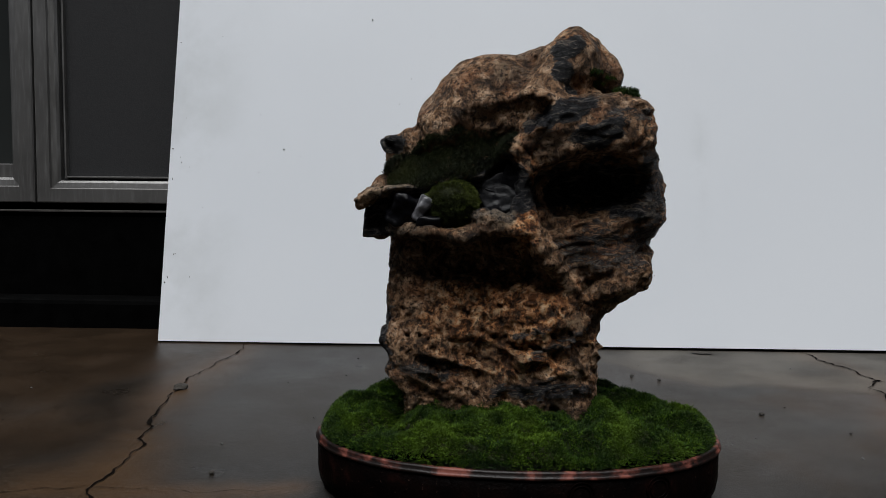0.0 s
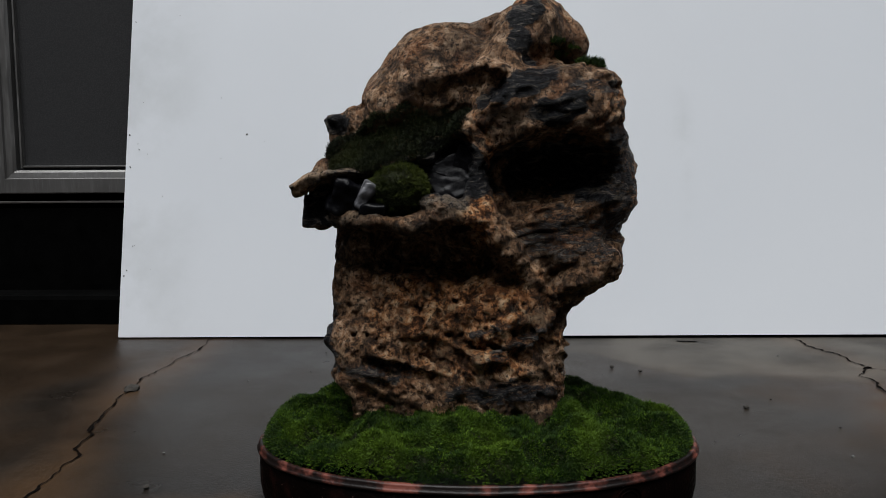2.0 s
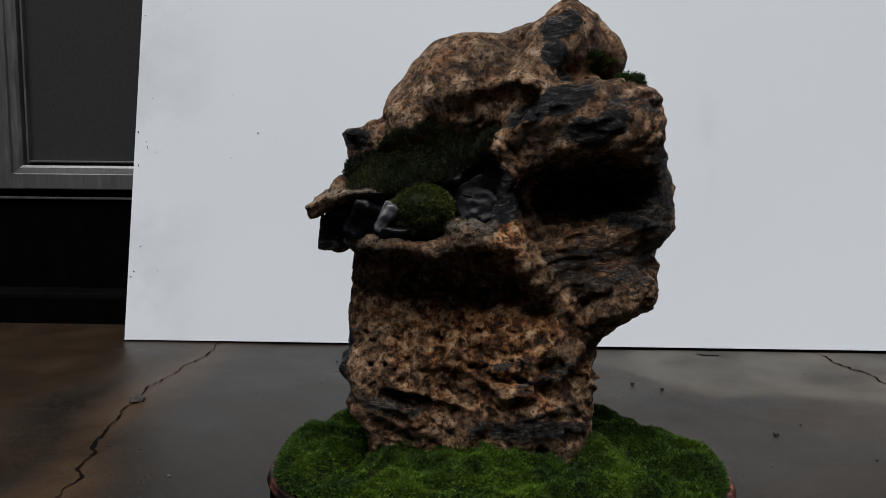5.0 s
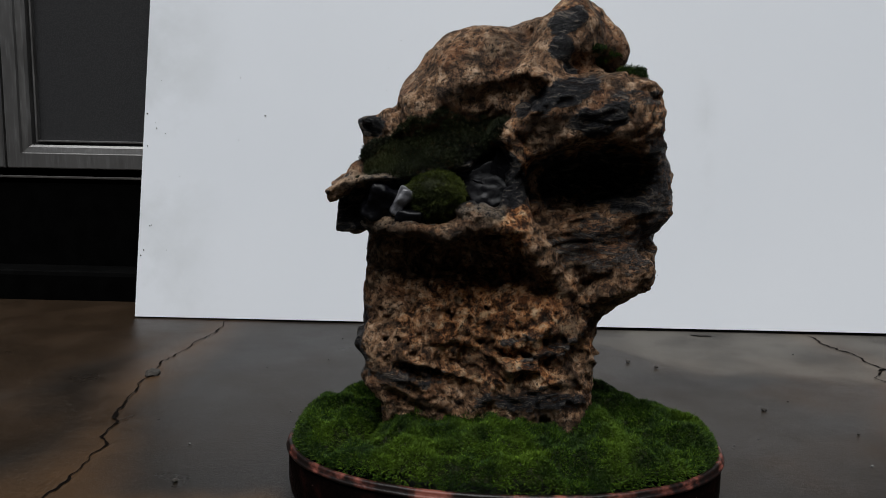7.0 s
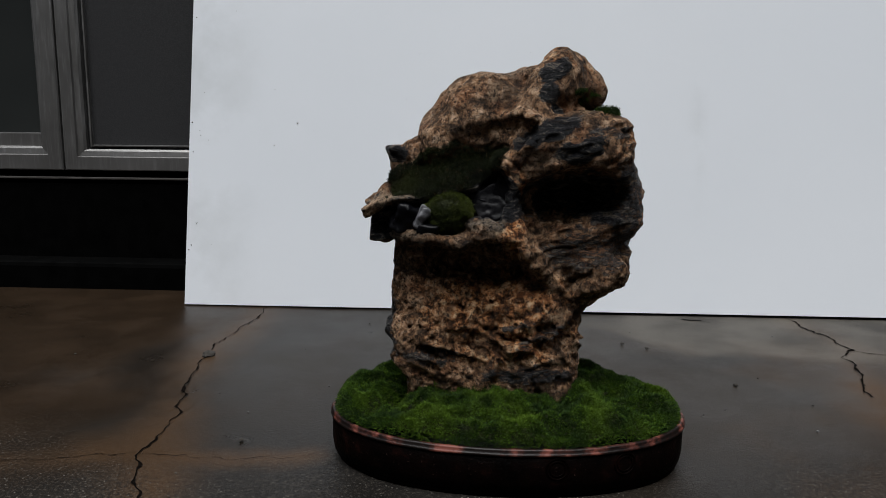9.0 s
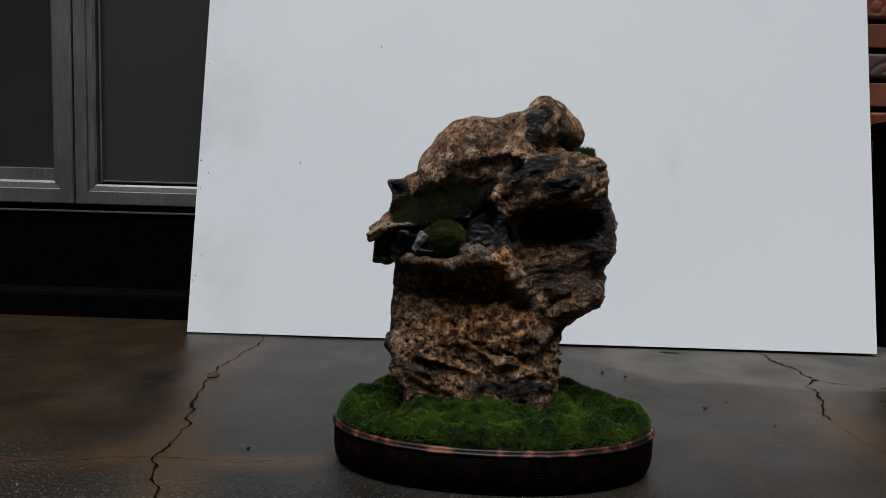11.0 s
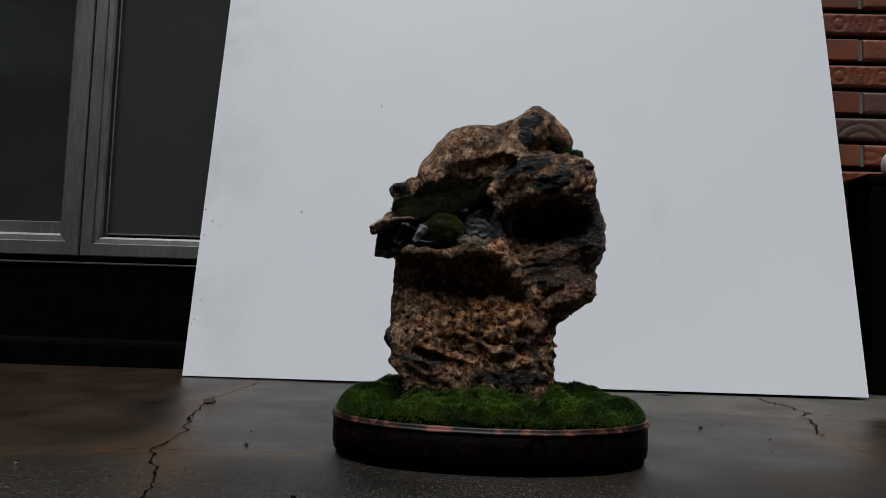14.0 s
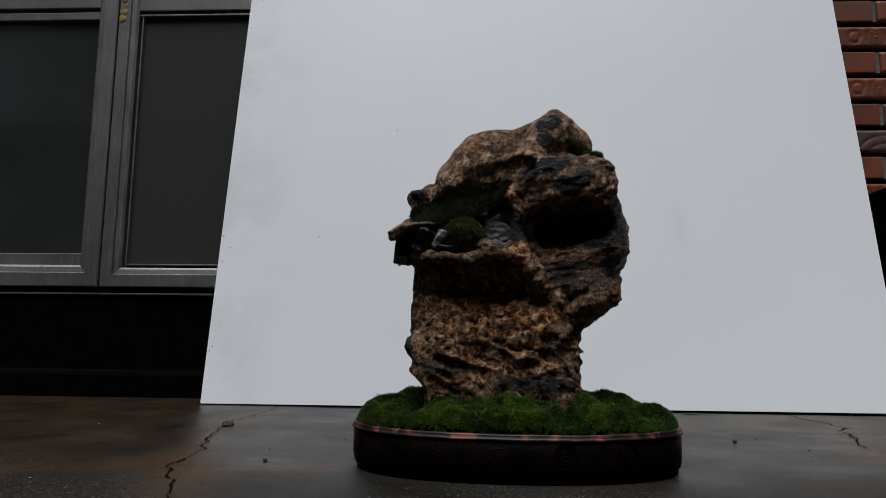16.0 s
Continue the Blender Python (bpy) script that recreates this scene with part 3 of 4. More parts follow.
def mound(x, y):
    """Height of the moss over the tray's oval, x and y from its middle."""
    q = np.stack([x * 1000, y * 1000, np.zeros_like(x)], -1)
    e = (np.abs(x) / (TA - 0.006)) ** 2.15 + (np.abs(y) / (TB - 0.006)) ** 2.15
    dome = np.clip(1 - e, 0, 1)
    h = 0.038 + (0.027 + 0.013 * np.clip(y / TB + 0.2, 0, 1)) * dome ** 0.33 + (0.013 * (0.40 - np.abs(fbm(q + 400, 44, 2))) + 0.010 * (0.36 - np.abs(fbm(q + 340, 19, 2)))) * np.clip(dome * 5, 0, 1) + 0.0014 * fbm(q + 300, 8, 2)
    # a furrow between two cushions on the side away from the right
    f = np.abs((x + 0.098) * 0.8 + (y + 0.018) * -0.6)
    h = h - 0.020 * np.exp(-(f / 0.008) ** 2) * np.clip((-x - 0.07) / 0.03, 0, 1) * np.clip(dome * 5, 0, 1)
    g = np.hypot((x - 0.118) / 1.0, (y + 0.005) / 0.6)
    h = h - 0.007 * np.exp(-(g / 0.011) ** 2)
    return h


moss_bed = new("moss_bed")
moss_bed.location = (TX, TY, 0)
tagged(moss_bed, "lumpy cushion of bright green moss filling the oval tray", "moss", kind="stuff")
gu, gv = np.meshgrid(np.linspace(0, 1, 60), np.linspace(0, 2 * math.pi, 181)[:-1], indexing="ij")
cx = np.sign(np.cos(gv)) * np.abs(np.cos(gv)) ** (2 / 2.15) * (TA - 0.0085) * gu
cy = np.sign(np.sin(gv)) * np.abs(np.sin(gv)) ** (2 / 2.15) * (TB - 0.0085) * gu
cz = mound(cx, cy) - 0.001
ids = np.arange(60 * 180).reshape(60, 180)
mq = np.stack([ids[:-1], ids[1:], np.roll(ids, -1, 1)[1:], np.roll(ids, -1, 1)[:-1]], -1).reshape(-1, 4)
part("peat", mesh_np("moss_peat", np.stack([cx, cy, cz], -1).reshape(-1, 3), mq, SOIL), moss_bed, "dark peat under the moss")
mr = np.random.default_rng(3)
mx, my = (mr.random((2, 90000)) * 2 - 1) * np.array([[TA - 0.006], [TB - 0.006]])
keep = (np.abs(mx) / (TA - 0.006)) ** 2.15 + (np.abs(my) / (TB - 0.006)) ** 2.15 < 1
# none where the stone stands
keep &= ~((np.abs(mx + 0.015) < 0.064) & (np.abs(my - 0.01) < 0.028))
mx, my = mx[keep], my[keep]
mz = mound(mx, my)
e = 0.0008
mn = np.stack([-(mound(mx + e, my) - mz) / e, -(mound(mx, my + e) - mz) / e, np.ones_like(mx)], -1)
mn /= np.linalg.norm(mn, axis=1)[:, None]
tv, tt = tufts(np.stack([mx, my, mz], -1), mn, 0.0028, 0.6, 5, 4, 0.0003)
moss_shoots = part("shoots", mesh_np("moss_shoots", tv, tt, MOSS, False), moss_bed)
moss_shoots["kind"] = "stuff"

# vertex normals of the stone, for what grows on it
fn = np.cross(sv[sq[:, 2]] - sv[sq[:, 0]], sv[sq[:, 3]] - sv[sq[:, 1]])
vn = np.zeros_like(sv)
for k in range(4):
    np.add.at(vn, sq[:, k], fn)
vn /= np.linalg.norm(vn, axis=1)[:, None] + 1e-9


def moss_patch(name, label, c, r, turn, material, length, seed, thick, faces=-0.2, up=-0.3):
    """Moss growing on the stone's own surface inside an ellipsoid."""
    k = np.linalg.norm(rot_to(p32, c, *turn) / np.array(r, np.float32), axis=-1) + 0.16 * fbm(p32, 12, 2)
    m = (k < 1) & (vn[:, 1] < 0.55) & (vn[:, 2] > up)
    pts, nor = sv[m] * MM, vn[m]
    lift = thick * np.clip((1 - k[m]) / 0.5, 0, 1)[:, None] ** 0.5
    nor = nor * 0.6 + np.array([0, -0.25, 0.45])
    nor /= np.linalg.norm(nor, axis=1)[:, None]
    a, b = [], []
    for j, h in enumerate((0.15, 0.6, 1.0)):
        v, t = tufts(pts + nor * lift * h, nor, length, 0.6, seed + j, 2 if j < 2 else 5, 0.00028)
        b.append(t + sum(len(q) for q in a))
        a.append(v)
    ob = part(name, mesh_np(name, np.concatenate(a), np.concatenate(b), material, False), stone, label)
    ob["kind"] = "stuff"
    return ob


moss_patch("moss_patch", "dark olive moss on the sloping shelf", (-45, -30, 243), (53, 40, 19), (0, -15, 0), MOSS_DARK, 0.0019, 20, 0.004)
def moss_cushion(c, r, material, label, seed, count=5200):
    """A round cushion of moss: a lumpy core covered in shoots."""
    g = np.random.default_rng(seed)
    d = g.normal(size=(count, 3))
    d /= np.linalg.norm(d, axis=1)[:, None]
    p = (np.array(c) + d * np.array(r) * (1 + 0.12 * fbm((d * 30 + 500).astype(np.float32), 14, 2))[:, None]) * MM
    n = d / np.array(r)
    n /= np.linalg.norm(n, axis=1)[:, None]
    v, t = tufts(p, n, 0.0019, 0.5, seed, 4, 0.00028)
    ob = part("moss_cushion", mesh_np("moss_cushion", v, t, material, False), stone, label)
    ob["kind"] = "stuff"
    cv, cq = surface_net([a - b - 4 for a, b in zip(c, r)], [a + b + 4 for a, b in zip(c, r)], 1.6, lambda q: egg(q, c, [a * 0.97 for a in r]))
    part("peat", mesh_np("cushion_peat", cv * MM, cq, SOIL), stone, "dark core of the moss cushion")


moss_cushion((-41, -43, 210), (18, 13, 16), MOSS_OLIVE, "olive green moss cushion in the niche", 33)
moss_patch("moss_patch", "green moss in the notch by the peak", (77, -24, 297), (22, 34, 7), (0, 22, 0), MOSS, 0.0019, 40, 0.003, 0, -0.3)


def chip(name, c, h, turn, material, label, seed, rnd=2.0, amp=1.2):
    """A loose piece of stone bedded in the niche."""
    lo = [a - max(h) * 1.7 for a in c]
    hi = [a + max(h) * 1.7 for a in c]
    v, q = surface_net(lo, hi, 1.1, lambda p: slab(p, c, h, rnd, *turn) + amp * fbm(p + seed * 37, 9, 2) + 0.5 * amp * np.abs(fbm(p + seed * 53, 5, 2)))
    return part(name, mesh_np(name, v * MM, q, material), stone, label)


chip("slate_chip", (-24, -30, 225), (20, 8, 9), (-38, 20, 4), SLATE, "glossy black slate flake", 1, 0.5, 1.1)
chip("slate_chip", (-9, -33, 214), (13, 8, 14), (-20, -28, 10), SLATE, "glossy black slate flake", 2, 0.5, 1.1)
chip("slate_chip", (3, -30, 224), (8, 9, 14), (0, 16, -14), SLATE, "glossy black slate flake", 6, 0.5, 1.1)
chip("slate_chip", (-75, -40, 205), (11, 9, 11), (10, 20, 10), SLATE, "rounded black slate lump", 3, 2.0, 3.2)
chip("slate_chip", (-57, -45, 197), (9, 8, 6), (20, 5, 0), SLATE, "glossy black slate flake", 4, 2.0)
chip("quartz_pebble", (-62, -47, 206), (4.6, 5, 9), (10, 24, 20), PEBBLE, "pale grey quartz pebble", 5, 1.0, 2.6)


# ---- ground ----
CRACKS = [
    [(-0.465, 0.0), (-0.461, -0.075), (-0.466, -0.17), (-0.470, -0.225), (-0.464, -0.265), (-0.458, -0.32), (-0.443, -0.38), (-0.42, -0.46), (-0.412, -0.5), (-0.412, -0.55), (-0.397, -0.588), (-0.372, -0.635), (-0.349, -0.71), (-0.35, -0.95)],
    [(0.4, 0.02), (0.406, -0.012), (0.404, -0.06), (0.409, -0.087), (0.418, -0.108), (0.417, -0.13), (0.412, -0.15), (0.418, -0.17), (0.386, -0.207), (0.385, -0.24), (0.373, -0.282), (0.345, -0.335), (0.34, -0.36)],
    [(0.342, -0.385), (0.337, -0.433), (0.342, -0.465), (0.4, -0.53)],
    [(-0.9, -0.64), (-0.595, -0.595), (-0.546, -0.582), (-0.495, -0.567), (-0.412, -0.55)],
    [(-0.412, -0.552), (-0.36, -0.556), (-0.32, -0.558), (-0.25, -0.545)],
    [(0.418, -0.17), (0.43, -0.19), (0.458, -0.197), (0.55, -0.215), (0.75, -0.24)],
]
WIDTHS = [0.0046, 0.0062, 0.0016, 0.0016, 0.0014, 0.0034]


def wander(line, step=0.003, amp=0.0055, seed=0):
    """A jagged line along a coarse one."""
    out = []
    for (x0, y0), (x1, y1) in zip(line, line[1:]):
        n = max(2, int(math.hypot(x1 - x0, y1 - y0) / step))
        for i in range(n):
            x, y = x0 + (x1 - x0) * i / n, y0 + (y1 - y0) * i / n
            out.append((x + amp * noise.noise((x * 38, y * 38, seed)) + 0.6 * amp * noise.noise((x * 130, y * 130, seed + 9)), y + amp * noise.noise((x * 38, y * 38, seed + 5)) + 0.5 * amp * noise.noise((x * 130, y * 130, seed + 15))))
    return out


lines = [wander(c, seed=3.0 * i) for i, c in enumerate(CRACKS)]
fx = np.concatenate([-np.geomspace(60, 1.25, 14), np.linspace(-1.2, 1.1, 330), np.geomspace(1.15, 60, 14)])
fy = np.concatenate([-np.geomspace(60, 1.45, 14), np.linspace(-1.4, 0.3, 240), np.geomspace(0.35, 60, 12)])
X, Y = np.meshgrid(fx, fy, indexing="ij")
near = np.full(X.shape, 9.0)
for ln, wd in zip(lines, (1, 1, 0.8, 0.9, 2.5, 2.5)):
    for x, y in ln[::3]:
        near = np.minimum(near, np.hypot(X - x, Y - y) * wd)
q = np.stack([X * 100, Y * 100, np.zeros_like(X)], -1)
fray = fbm(q, 9, 3)
stain = np.clip(1 - (near + 0.015 * fray) / 0.06, 0, 1) ** 1.2 * 0.9
stain = np.maximum(stain, np.clip((X - 0.2 + 0.15 * fray) / 0.15, 0, 1) * np.clip((-0.17 - Y + 0.06 * fray) / 0.05, 0, 1) * 0.38)
stain = np.maximum(stain, np.clip((-0.42 - X + 0.1 * fray) / 0.15, 0, 1) * 0.28)
dry = np.clip((X - 0.0 + 0.05 * fray) / 0.12, 0, 1) * np.clip((Y + 0.11 + 0.12 * np.clip((X - 0.08) / 0.12, 0, 1) + 0.025 * fray) / 0.03, 0, 1) * 0.8
stain = np.maximum(stain, 0.6 * np.clip(1 - (np.hypot((X - 0.36) / 1.5, (Y + 0.19) / 1.0) + 0.03 * fray) / 0.09, 0, 1))
damp = np.clip((-0.42 - X + 0.12 * fray) / 0.22, 0, 1)
# wet band beyond the tray, and a dark smear beside the forked crack
band = np.exp(-((Y + 0.235 + 0.25 * (X - 0.2) * 0.3 + 0.02 * fray) / 0.045) ** 2) * np.clip((X - 0.06 + 0.03 * fray) / 0.06, 0, 1) * np.clip((0.4 - X) / 0.1, 0, 1)
fork = np.full(X.shape, 9.0)
for x, y in lines[1][:60:3]:
    fork = np.minimum(fork, np.hypot(X - x - 0.012, Y - y))
damp = np.maximum(damp, np.maximum(0.75 * band, 0.85 * np.clip(1 - (fork + 0.006 * fray) / 0.028, 0, 1)))
coat = np.clip((-0.5 - Y + 0.06 * fray) / 0.16, 0, 1) * 0.9 + 0.1
Z = 0.0006 * fbm(q, 12, 2) * np.clip(1 - np.hypot(X, Y) / 5, 0, 1)
gi = np.arange(X.size).reshape(X.shape)
gq = np.stack([gi[:-1, :-1], gi[1:, :-1], gi[1:, 1:], gi[:-1, 1:]], -1).reshape(-1, 4)
ground_mesh = mesh_np("ground", np.stack([X, Y, Z - 0.0006], -1).reshape(-1, 3), gq, CONCRETE)
add_attr(ground_mesh, "stain", stain), add_attr(ground_mesh, "dry", dry), add_attr(ground_mesh, "damp", damp), add_attr(ground_mesh, "rough_coat", coat)
ground = tagged(new("ground", ground_mesh), "damp worn grey-brown concrete with cracks and rusty stains", "floor", kind="structure")

for i, (ln, w) in enumerate(zip(lines, WIDTHS)):
    verts, faces = [], []
    for j, (x, y) in enumerate(ln):
        a, b = ln[max(0, j - 1)], ln[min(len(ln) - 1, j + 1)]
        dx, dy = b[0] - a[0], b[1] - a[1]
        l = math.hypot(dx, dy) or 1
        ww = 0.7 * w * (0.2 + 0.75 * abs(noise.noise((x * 60, y * 60, 2.0 + i))) * 2) * 0.5
        verts += [(x - dy / l * ww, y + dx / l * ww, 0.0006), (x + dy / l * ww, y - dx / l * ww, 0.0006)]
        if j:
            faces.append((2 * j - 2, 2 * j - 1, 2 * j + 1, 2 * j))
    part("crack", mesh_of("crack", verts, faces, CRACK, False), ground, "jagged dark crack in the concrete")


def crumb(x, y, z, r, material, parent, name, seed, flat=0.6):
    bm = bmesh.new()
    bmesh.ops.create_icosphere(bm, subdivisions=2, radius=r)
    for v in bm.verts:
        v.co *= 1 + 0.35 * noise.noise(v.co / r * 1.3 + Vector((seed, 0, 0)))
        v.co.z *= flat
    ob = part(name, bm_mesh(name, bm, material), parent)
    ob.location = (x, y, z)
    return ob


bm = bmesh.new()
bmesh.ops.create_circle(bm, cap_ends=True, segments=28, radius=1.0)
for v in bm.verts:
    f = 1 + 0.25 * noise.noise(v.co * 1.7)
    v.co = Vector((0.017 * f * v.co.x, 0.008 * f * v.co.y, 0.0014))
part("oil_spot", bm_mesh("oil_spot", bm, DIRT), ground, "small dark oily spot").location = (0.245, -0.02, 0)
cr = random.Random(5)
crumb(-0.462, -0.268, 0.0015, 0.0085, DIRT, ground, "dirt_clod", 1)
crumb(-0.33, -0.775, 0.001, 0.005, DIRT, ground, "dirt_clod", 2)
for x, y in ((-0.33, -0.52), (0.13, -0.19), (0.1, -0.17), (0.2, -0.33), (0.03, -0.4), (-0.24, -0.69), (-0.13, -0.3)):
    crumb(x, y, 0.001, cr.uniform(0.0015, 0.003), DIRT, ground, "dirt_clod", x * 90)
for _ in range(70):
    x, y = cr.uniform(-0.8, 0.7), cr.uniform(-0.95, -0.05)
    if math.hypot((x - TX) / TA, (y - TY) / TB) > 1.1:
        crumb(x, y, 0.0004, cr.uniform(0.0006, 0.0014), cr.choice((DIRT, MORTAR)), ground, "grit", x * 77)


# ---- leaning board ----
BW, BH_L, BH_R, LEANING = 0.61, 0.902, 0.921, 10.5


def board_mesh():
    nx, nz, th = 60, 44, 0.006
    s, c = math.sin(radians(LEANING)), math.cos(radians(LEANING))
    u, w = np.meshgrid(np.linspace(0, 1, nx), np.linspace(0, 1, nz), indexing="ij")
    x = (2 * u - 1) * BW 
    h = w * (BH_L + (BH_R - BH_L) * u) - 0.012 * w * 4 * u * (1 - u)
    bow = 0.0
    front = np.stack([x, h * s + bow, 0.002 + 0.003 * u + h * c], -1).reshape(-1, 3)
    back = front + np.array([0, c * th, -s * th]) * 1.0
    back[:, 2] = np.maximum(back[:, 2], 0.001)
    ids = np.arange(nx * nz).reshape(nx, nz)
    f = np.stack([ids[:-1, :-1], ids[1:, :-1], ids[1:, 1:], ids[:-1, 1:]], -1).reshape(-1, 4)
    o = nx * nz
    rim = np.concatenate([ids[:, 0], ids[-1, 1:], ids[-2::-1, -1], ids[0, -2:0:-1]])
    nxt = np.roll(rim, -1)
    side = np.stack([rim, rim + o, nxt + o, nxt], -1)
    me = mesh_np("backdrop_board", np.concatenate([front, back]), np.concatenate([f, f[:, ::-1] + o, side]), BOARD, False)
    sm = np.clip(1 - u / 0.13, 0, 1) * 0.9 + 0.35 * np.exp(-((u - 0.71) / 0.012) ** 2) * np.clip(1 - np.abs(w - 0.33) / 0.18, 0, 1) * 2.0
    add_attr(me, "smear", np.concatenate([sm.ravel(), sm.ravel()]))
    return me


board = tagged(new("backdrop_board", board_mesh()), "white painted board with specks and grey smears leaning on the window wall", "board")


def on_board(u, w):
    h = w * (BH_L + (BH_R - BH_L) * u) - 0.012 * w * 4 * u * (1 - u)
    return Vector(((2 * u - 1) * BW , h * math.sin(radians(LEANING)) - 0.0003, 0.002 + 0.003 * u + h * math.cos(radians(LEANING))))


br = random.Random(11)
spots = [(0.27, 0.6, 0.0014), (0.155, 0.35, 0.0012)]
spots += [(br.uniform(0.24, 0.48), br.uniform(0.945, 0.985), br.uniform(0.0006, 0.0014)) for _ in range(12)]
spots += [(br.uniform(0.002, 0.02), br.uniform(0.05, 0.95), br.uniform(0.0005, 0.0013)) for _ in range(16)]
spots += [(br.uniform(0.02, 0.5), br.uniform(0.1, 0.9), br.uniform(0.0004, 0.0008)) for _ in range(26)]
for i, (u, w, r) in enumerate(spots):
    ob = crumb(0, 0, 0, r, DIRT, board, "speck", i, 0.5)
    ob.matrix_basis = Matrix.Translation(on_board(u, w)) @ pose(0, 0, 0, 90 - LEANING, 0, br.uniform(0, 180))


# ---- window wall, a little out of line with the board ----
WALL = pose(0, 0.182, 0, 0, 0, -0.2)


def fixed(name, me, label, category, kind="structure"):
    ob = new(name, me)
    ob.matrix_world = WALL
    return tagged(ob, label, category, kind=kind)


fixed("wall_plinth", box("wall_plinth", (-4, 0.0, -0.02), (0.51, 0.25, 0.196), BLACK_WALL, 0.003), "black plinth below the window", "wall")
fixed("wall_kerb", box("wall_kerb", (-4, -0.072, -0.02), (0.505, -0.001, 0.05), BLACK_WALL, 0.008), "low black kerb along the foot of the wall", "kerb")
sill = fixed("window_sill", box("window_sill", (-4, -0.006, 0.2035), (0.51, 0.06, 0.2075), DARK_METAL, 0.001), "thin dark metal sill strip under the window", "sill")
room_back = fixed("wall_room", box("wall_room", (-4, 0.25, 0.0), (0.6, 0.3, 2.6), BLACK_PLASTIC, 0), "dark interior behind the window panes", "wall")
fixed("wall_head", box("wall_head", (-4, 0.0, 1.75), (0.51, 0.25, 3.0), MORTAR, 0.002), "grey rendered wall above the window", "wall")
fixed("wall_return", box("wall_return", (-4.2, -0.01, -0.02), (-4.005, 0.25, 3.0), MORTAR, 0.002), "grey rendered wall beside the window", "wall")


def bar(name, x0, x1, z0, z1, y0, y1, parent, label="", material=ALU, bevel=0.002):
    return part(name, box(name, (x0, y0, z0), (x1, y1, z1), material, bevel), parent, label)


def mitred(x0, x1, z0, z1, w, y0, y1, side):
    """One bar of a mitred frame round x0..x1, z0..z1, of width w."""
    o = {"left": ((x0, z0), (x0, z1)), "right": ((x1, z0), (x1, z1)), "bottom": ((x0, z0), (x1, z0)), "top": ((x0, z1), (x1, z1))}[side]
    i = {"left": ((x0 + w, z0 + w), (x0 + w, z1 - w)), "right": ((x1 - w, z0 + w), (x1 - w, z1 - w)),
         "bottom": ((x0 + w, z0 + w), (x1 - w, z0 + w)), "top": ((x0 + w, z1 - w), (x1 - w, z1 - w))}[side]
    bm = bmesh.new()
    # three steps across the bar: outer lip, flat, inner bead
    prof = [(0.0, y1), (0.0, y0 + 0.002), (0.04, y0), (0.62, y0), (0.66, y0 + 0.004), (0.9, y0 + 0.006), (1.0, y0 + 0.010), (1.0, y1)]
    ends = []
    for k in (0, 1):
        ends.append([bm.verts.new((o[k][0] + f * (i[k][0] - o[k][0]), y, o[k][1] + f * (i[k][1] - o[k][1]))) for f, y in prof])
    n = len(prof)
    for j in range(n):
        bm.faces.new((ends[0][j], ends[0][(j + 1) % n], ends[1][(j + 1) % n], ends[1][j]))
    bm.faces.new(ends[0]), bm.faces.new(ends[1][::-1])
    bmesh.ops.recalc_face_normals(bm, faces=bm.faces[:])
    return bm_mesh("sash_" + side, bm, ALU)


def sash(name, x0, x1, z0, z1, w, y0, y1, label):
    ob = new(name)
    ob.matrix_world = WALL
    tagged(ob, label, "window", kind="structure")
    for side in ("left", "right", "bottom", "top"):
        part("sash_" + side, mitred(x0, x1, z0, z1, w, y0, y1, side), ob, "brushed aluminium bar")
    return ob


GAP = -0.918
win1 = sash("window_1", -1.75, GAP - 0.002, 0.221, 1.72, 0.046, -0.004, 0.04, "aluminium window sash with dark glass and a mid rail")
bar("mid_rail", -1.704, GAP - 0.0475, 0.846, 0.879, 0.004, 0.03, win1)
bar("mid_rail", -1.704, GAP - 0.0475, 0.820, 0.838, 0.008, 0.03, win1)
bar("bottom_bead", -1.704, GAP - 0.0475, 0.267, 0.293, 0.012, 0.028, win1)
bar("pane", -1.705, GAP - 0.0465, 0.265, 0.835, 0.02, 0.024, win1, "dark lower glass pane", GLASS, 0)
# upper pane carries its reflection as colour
bar("pane", -1.705, GAP - 0.0465, 0.835, 1.68, 0.018, 0.022, win1, "upper glass pane with its grey reflection painted in", GLASS_REFLECTION, 0)
win2 = sash("window_2", GAP + 0.002, -0.219, 0.221, 1.72, 0.041, -0.004, 0.04, "aluminium window sash with grey insect screen and mid rail")
bar("mid_rail", GAP + 0.0425, -0.26, 0.837, 0.872, 0.004, 0.03, win2)
bar("screen_edge", GAP + 0.0425, -0.26, 0.874, 0.879, 0.007, 0.02, win2, "black rubber seal", RUBBER, 0.001)
bar("screen_edge", GAP + 0.0425, -0.26, 0.826, 0.830, 0.007, 0.02, win2, "thin aluminium bead", ALU, 0.001)
bar("screen_edge", GAP + 0.049, GAP + 0.0525, 0.266, 0.825, 0.008, 0.02, win2, "thin aluminium bead", ALU, 0.001)
bar("screen_edge", GAP + 0.053, -0.26, 0.267, 0.2705, 0.008, 0.02, win2, "thin aluminium bead", ALU, 0.001)
bar("screen", GAP + 0.04, -0.255, 0.26, 1.68, 0.016, 0.018, win2, "fine dark grey insect screen", SCREEN, 0)
bar("mullion", -0.2175, -0.174, 0.221, 1.72, -0.006, 0.05, win2, "pale grey painted mullion", PALE)
win3 = sash("window_3", -0.1725, 0.498, 0.221, 1.72, 0.03, -0.002, 0.04, "aluminium framed fixed window with dark reflecting glass")
bar("inner_frame", 0.418, 0.449, 0.252, 1.69, 0.006, 0.03, win3, "inner aluminium stile")
bar("inner_seal", 0.4, 0.4175, 0.252, 1.69, 0.009, 0.03, win3, "black rubber seal", RUBBER)
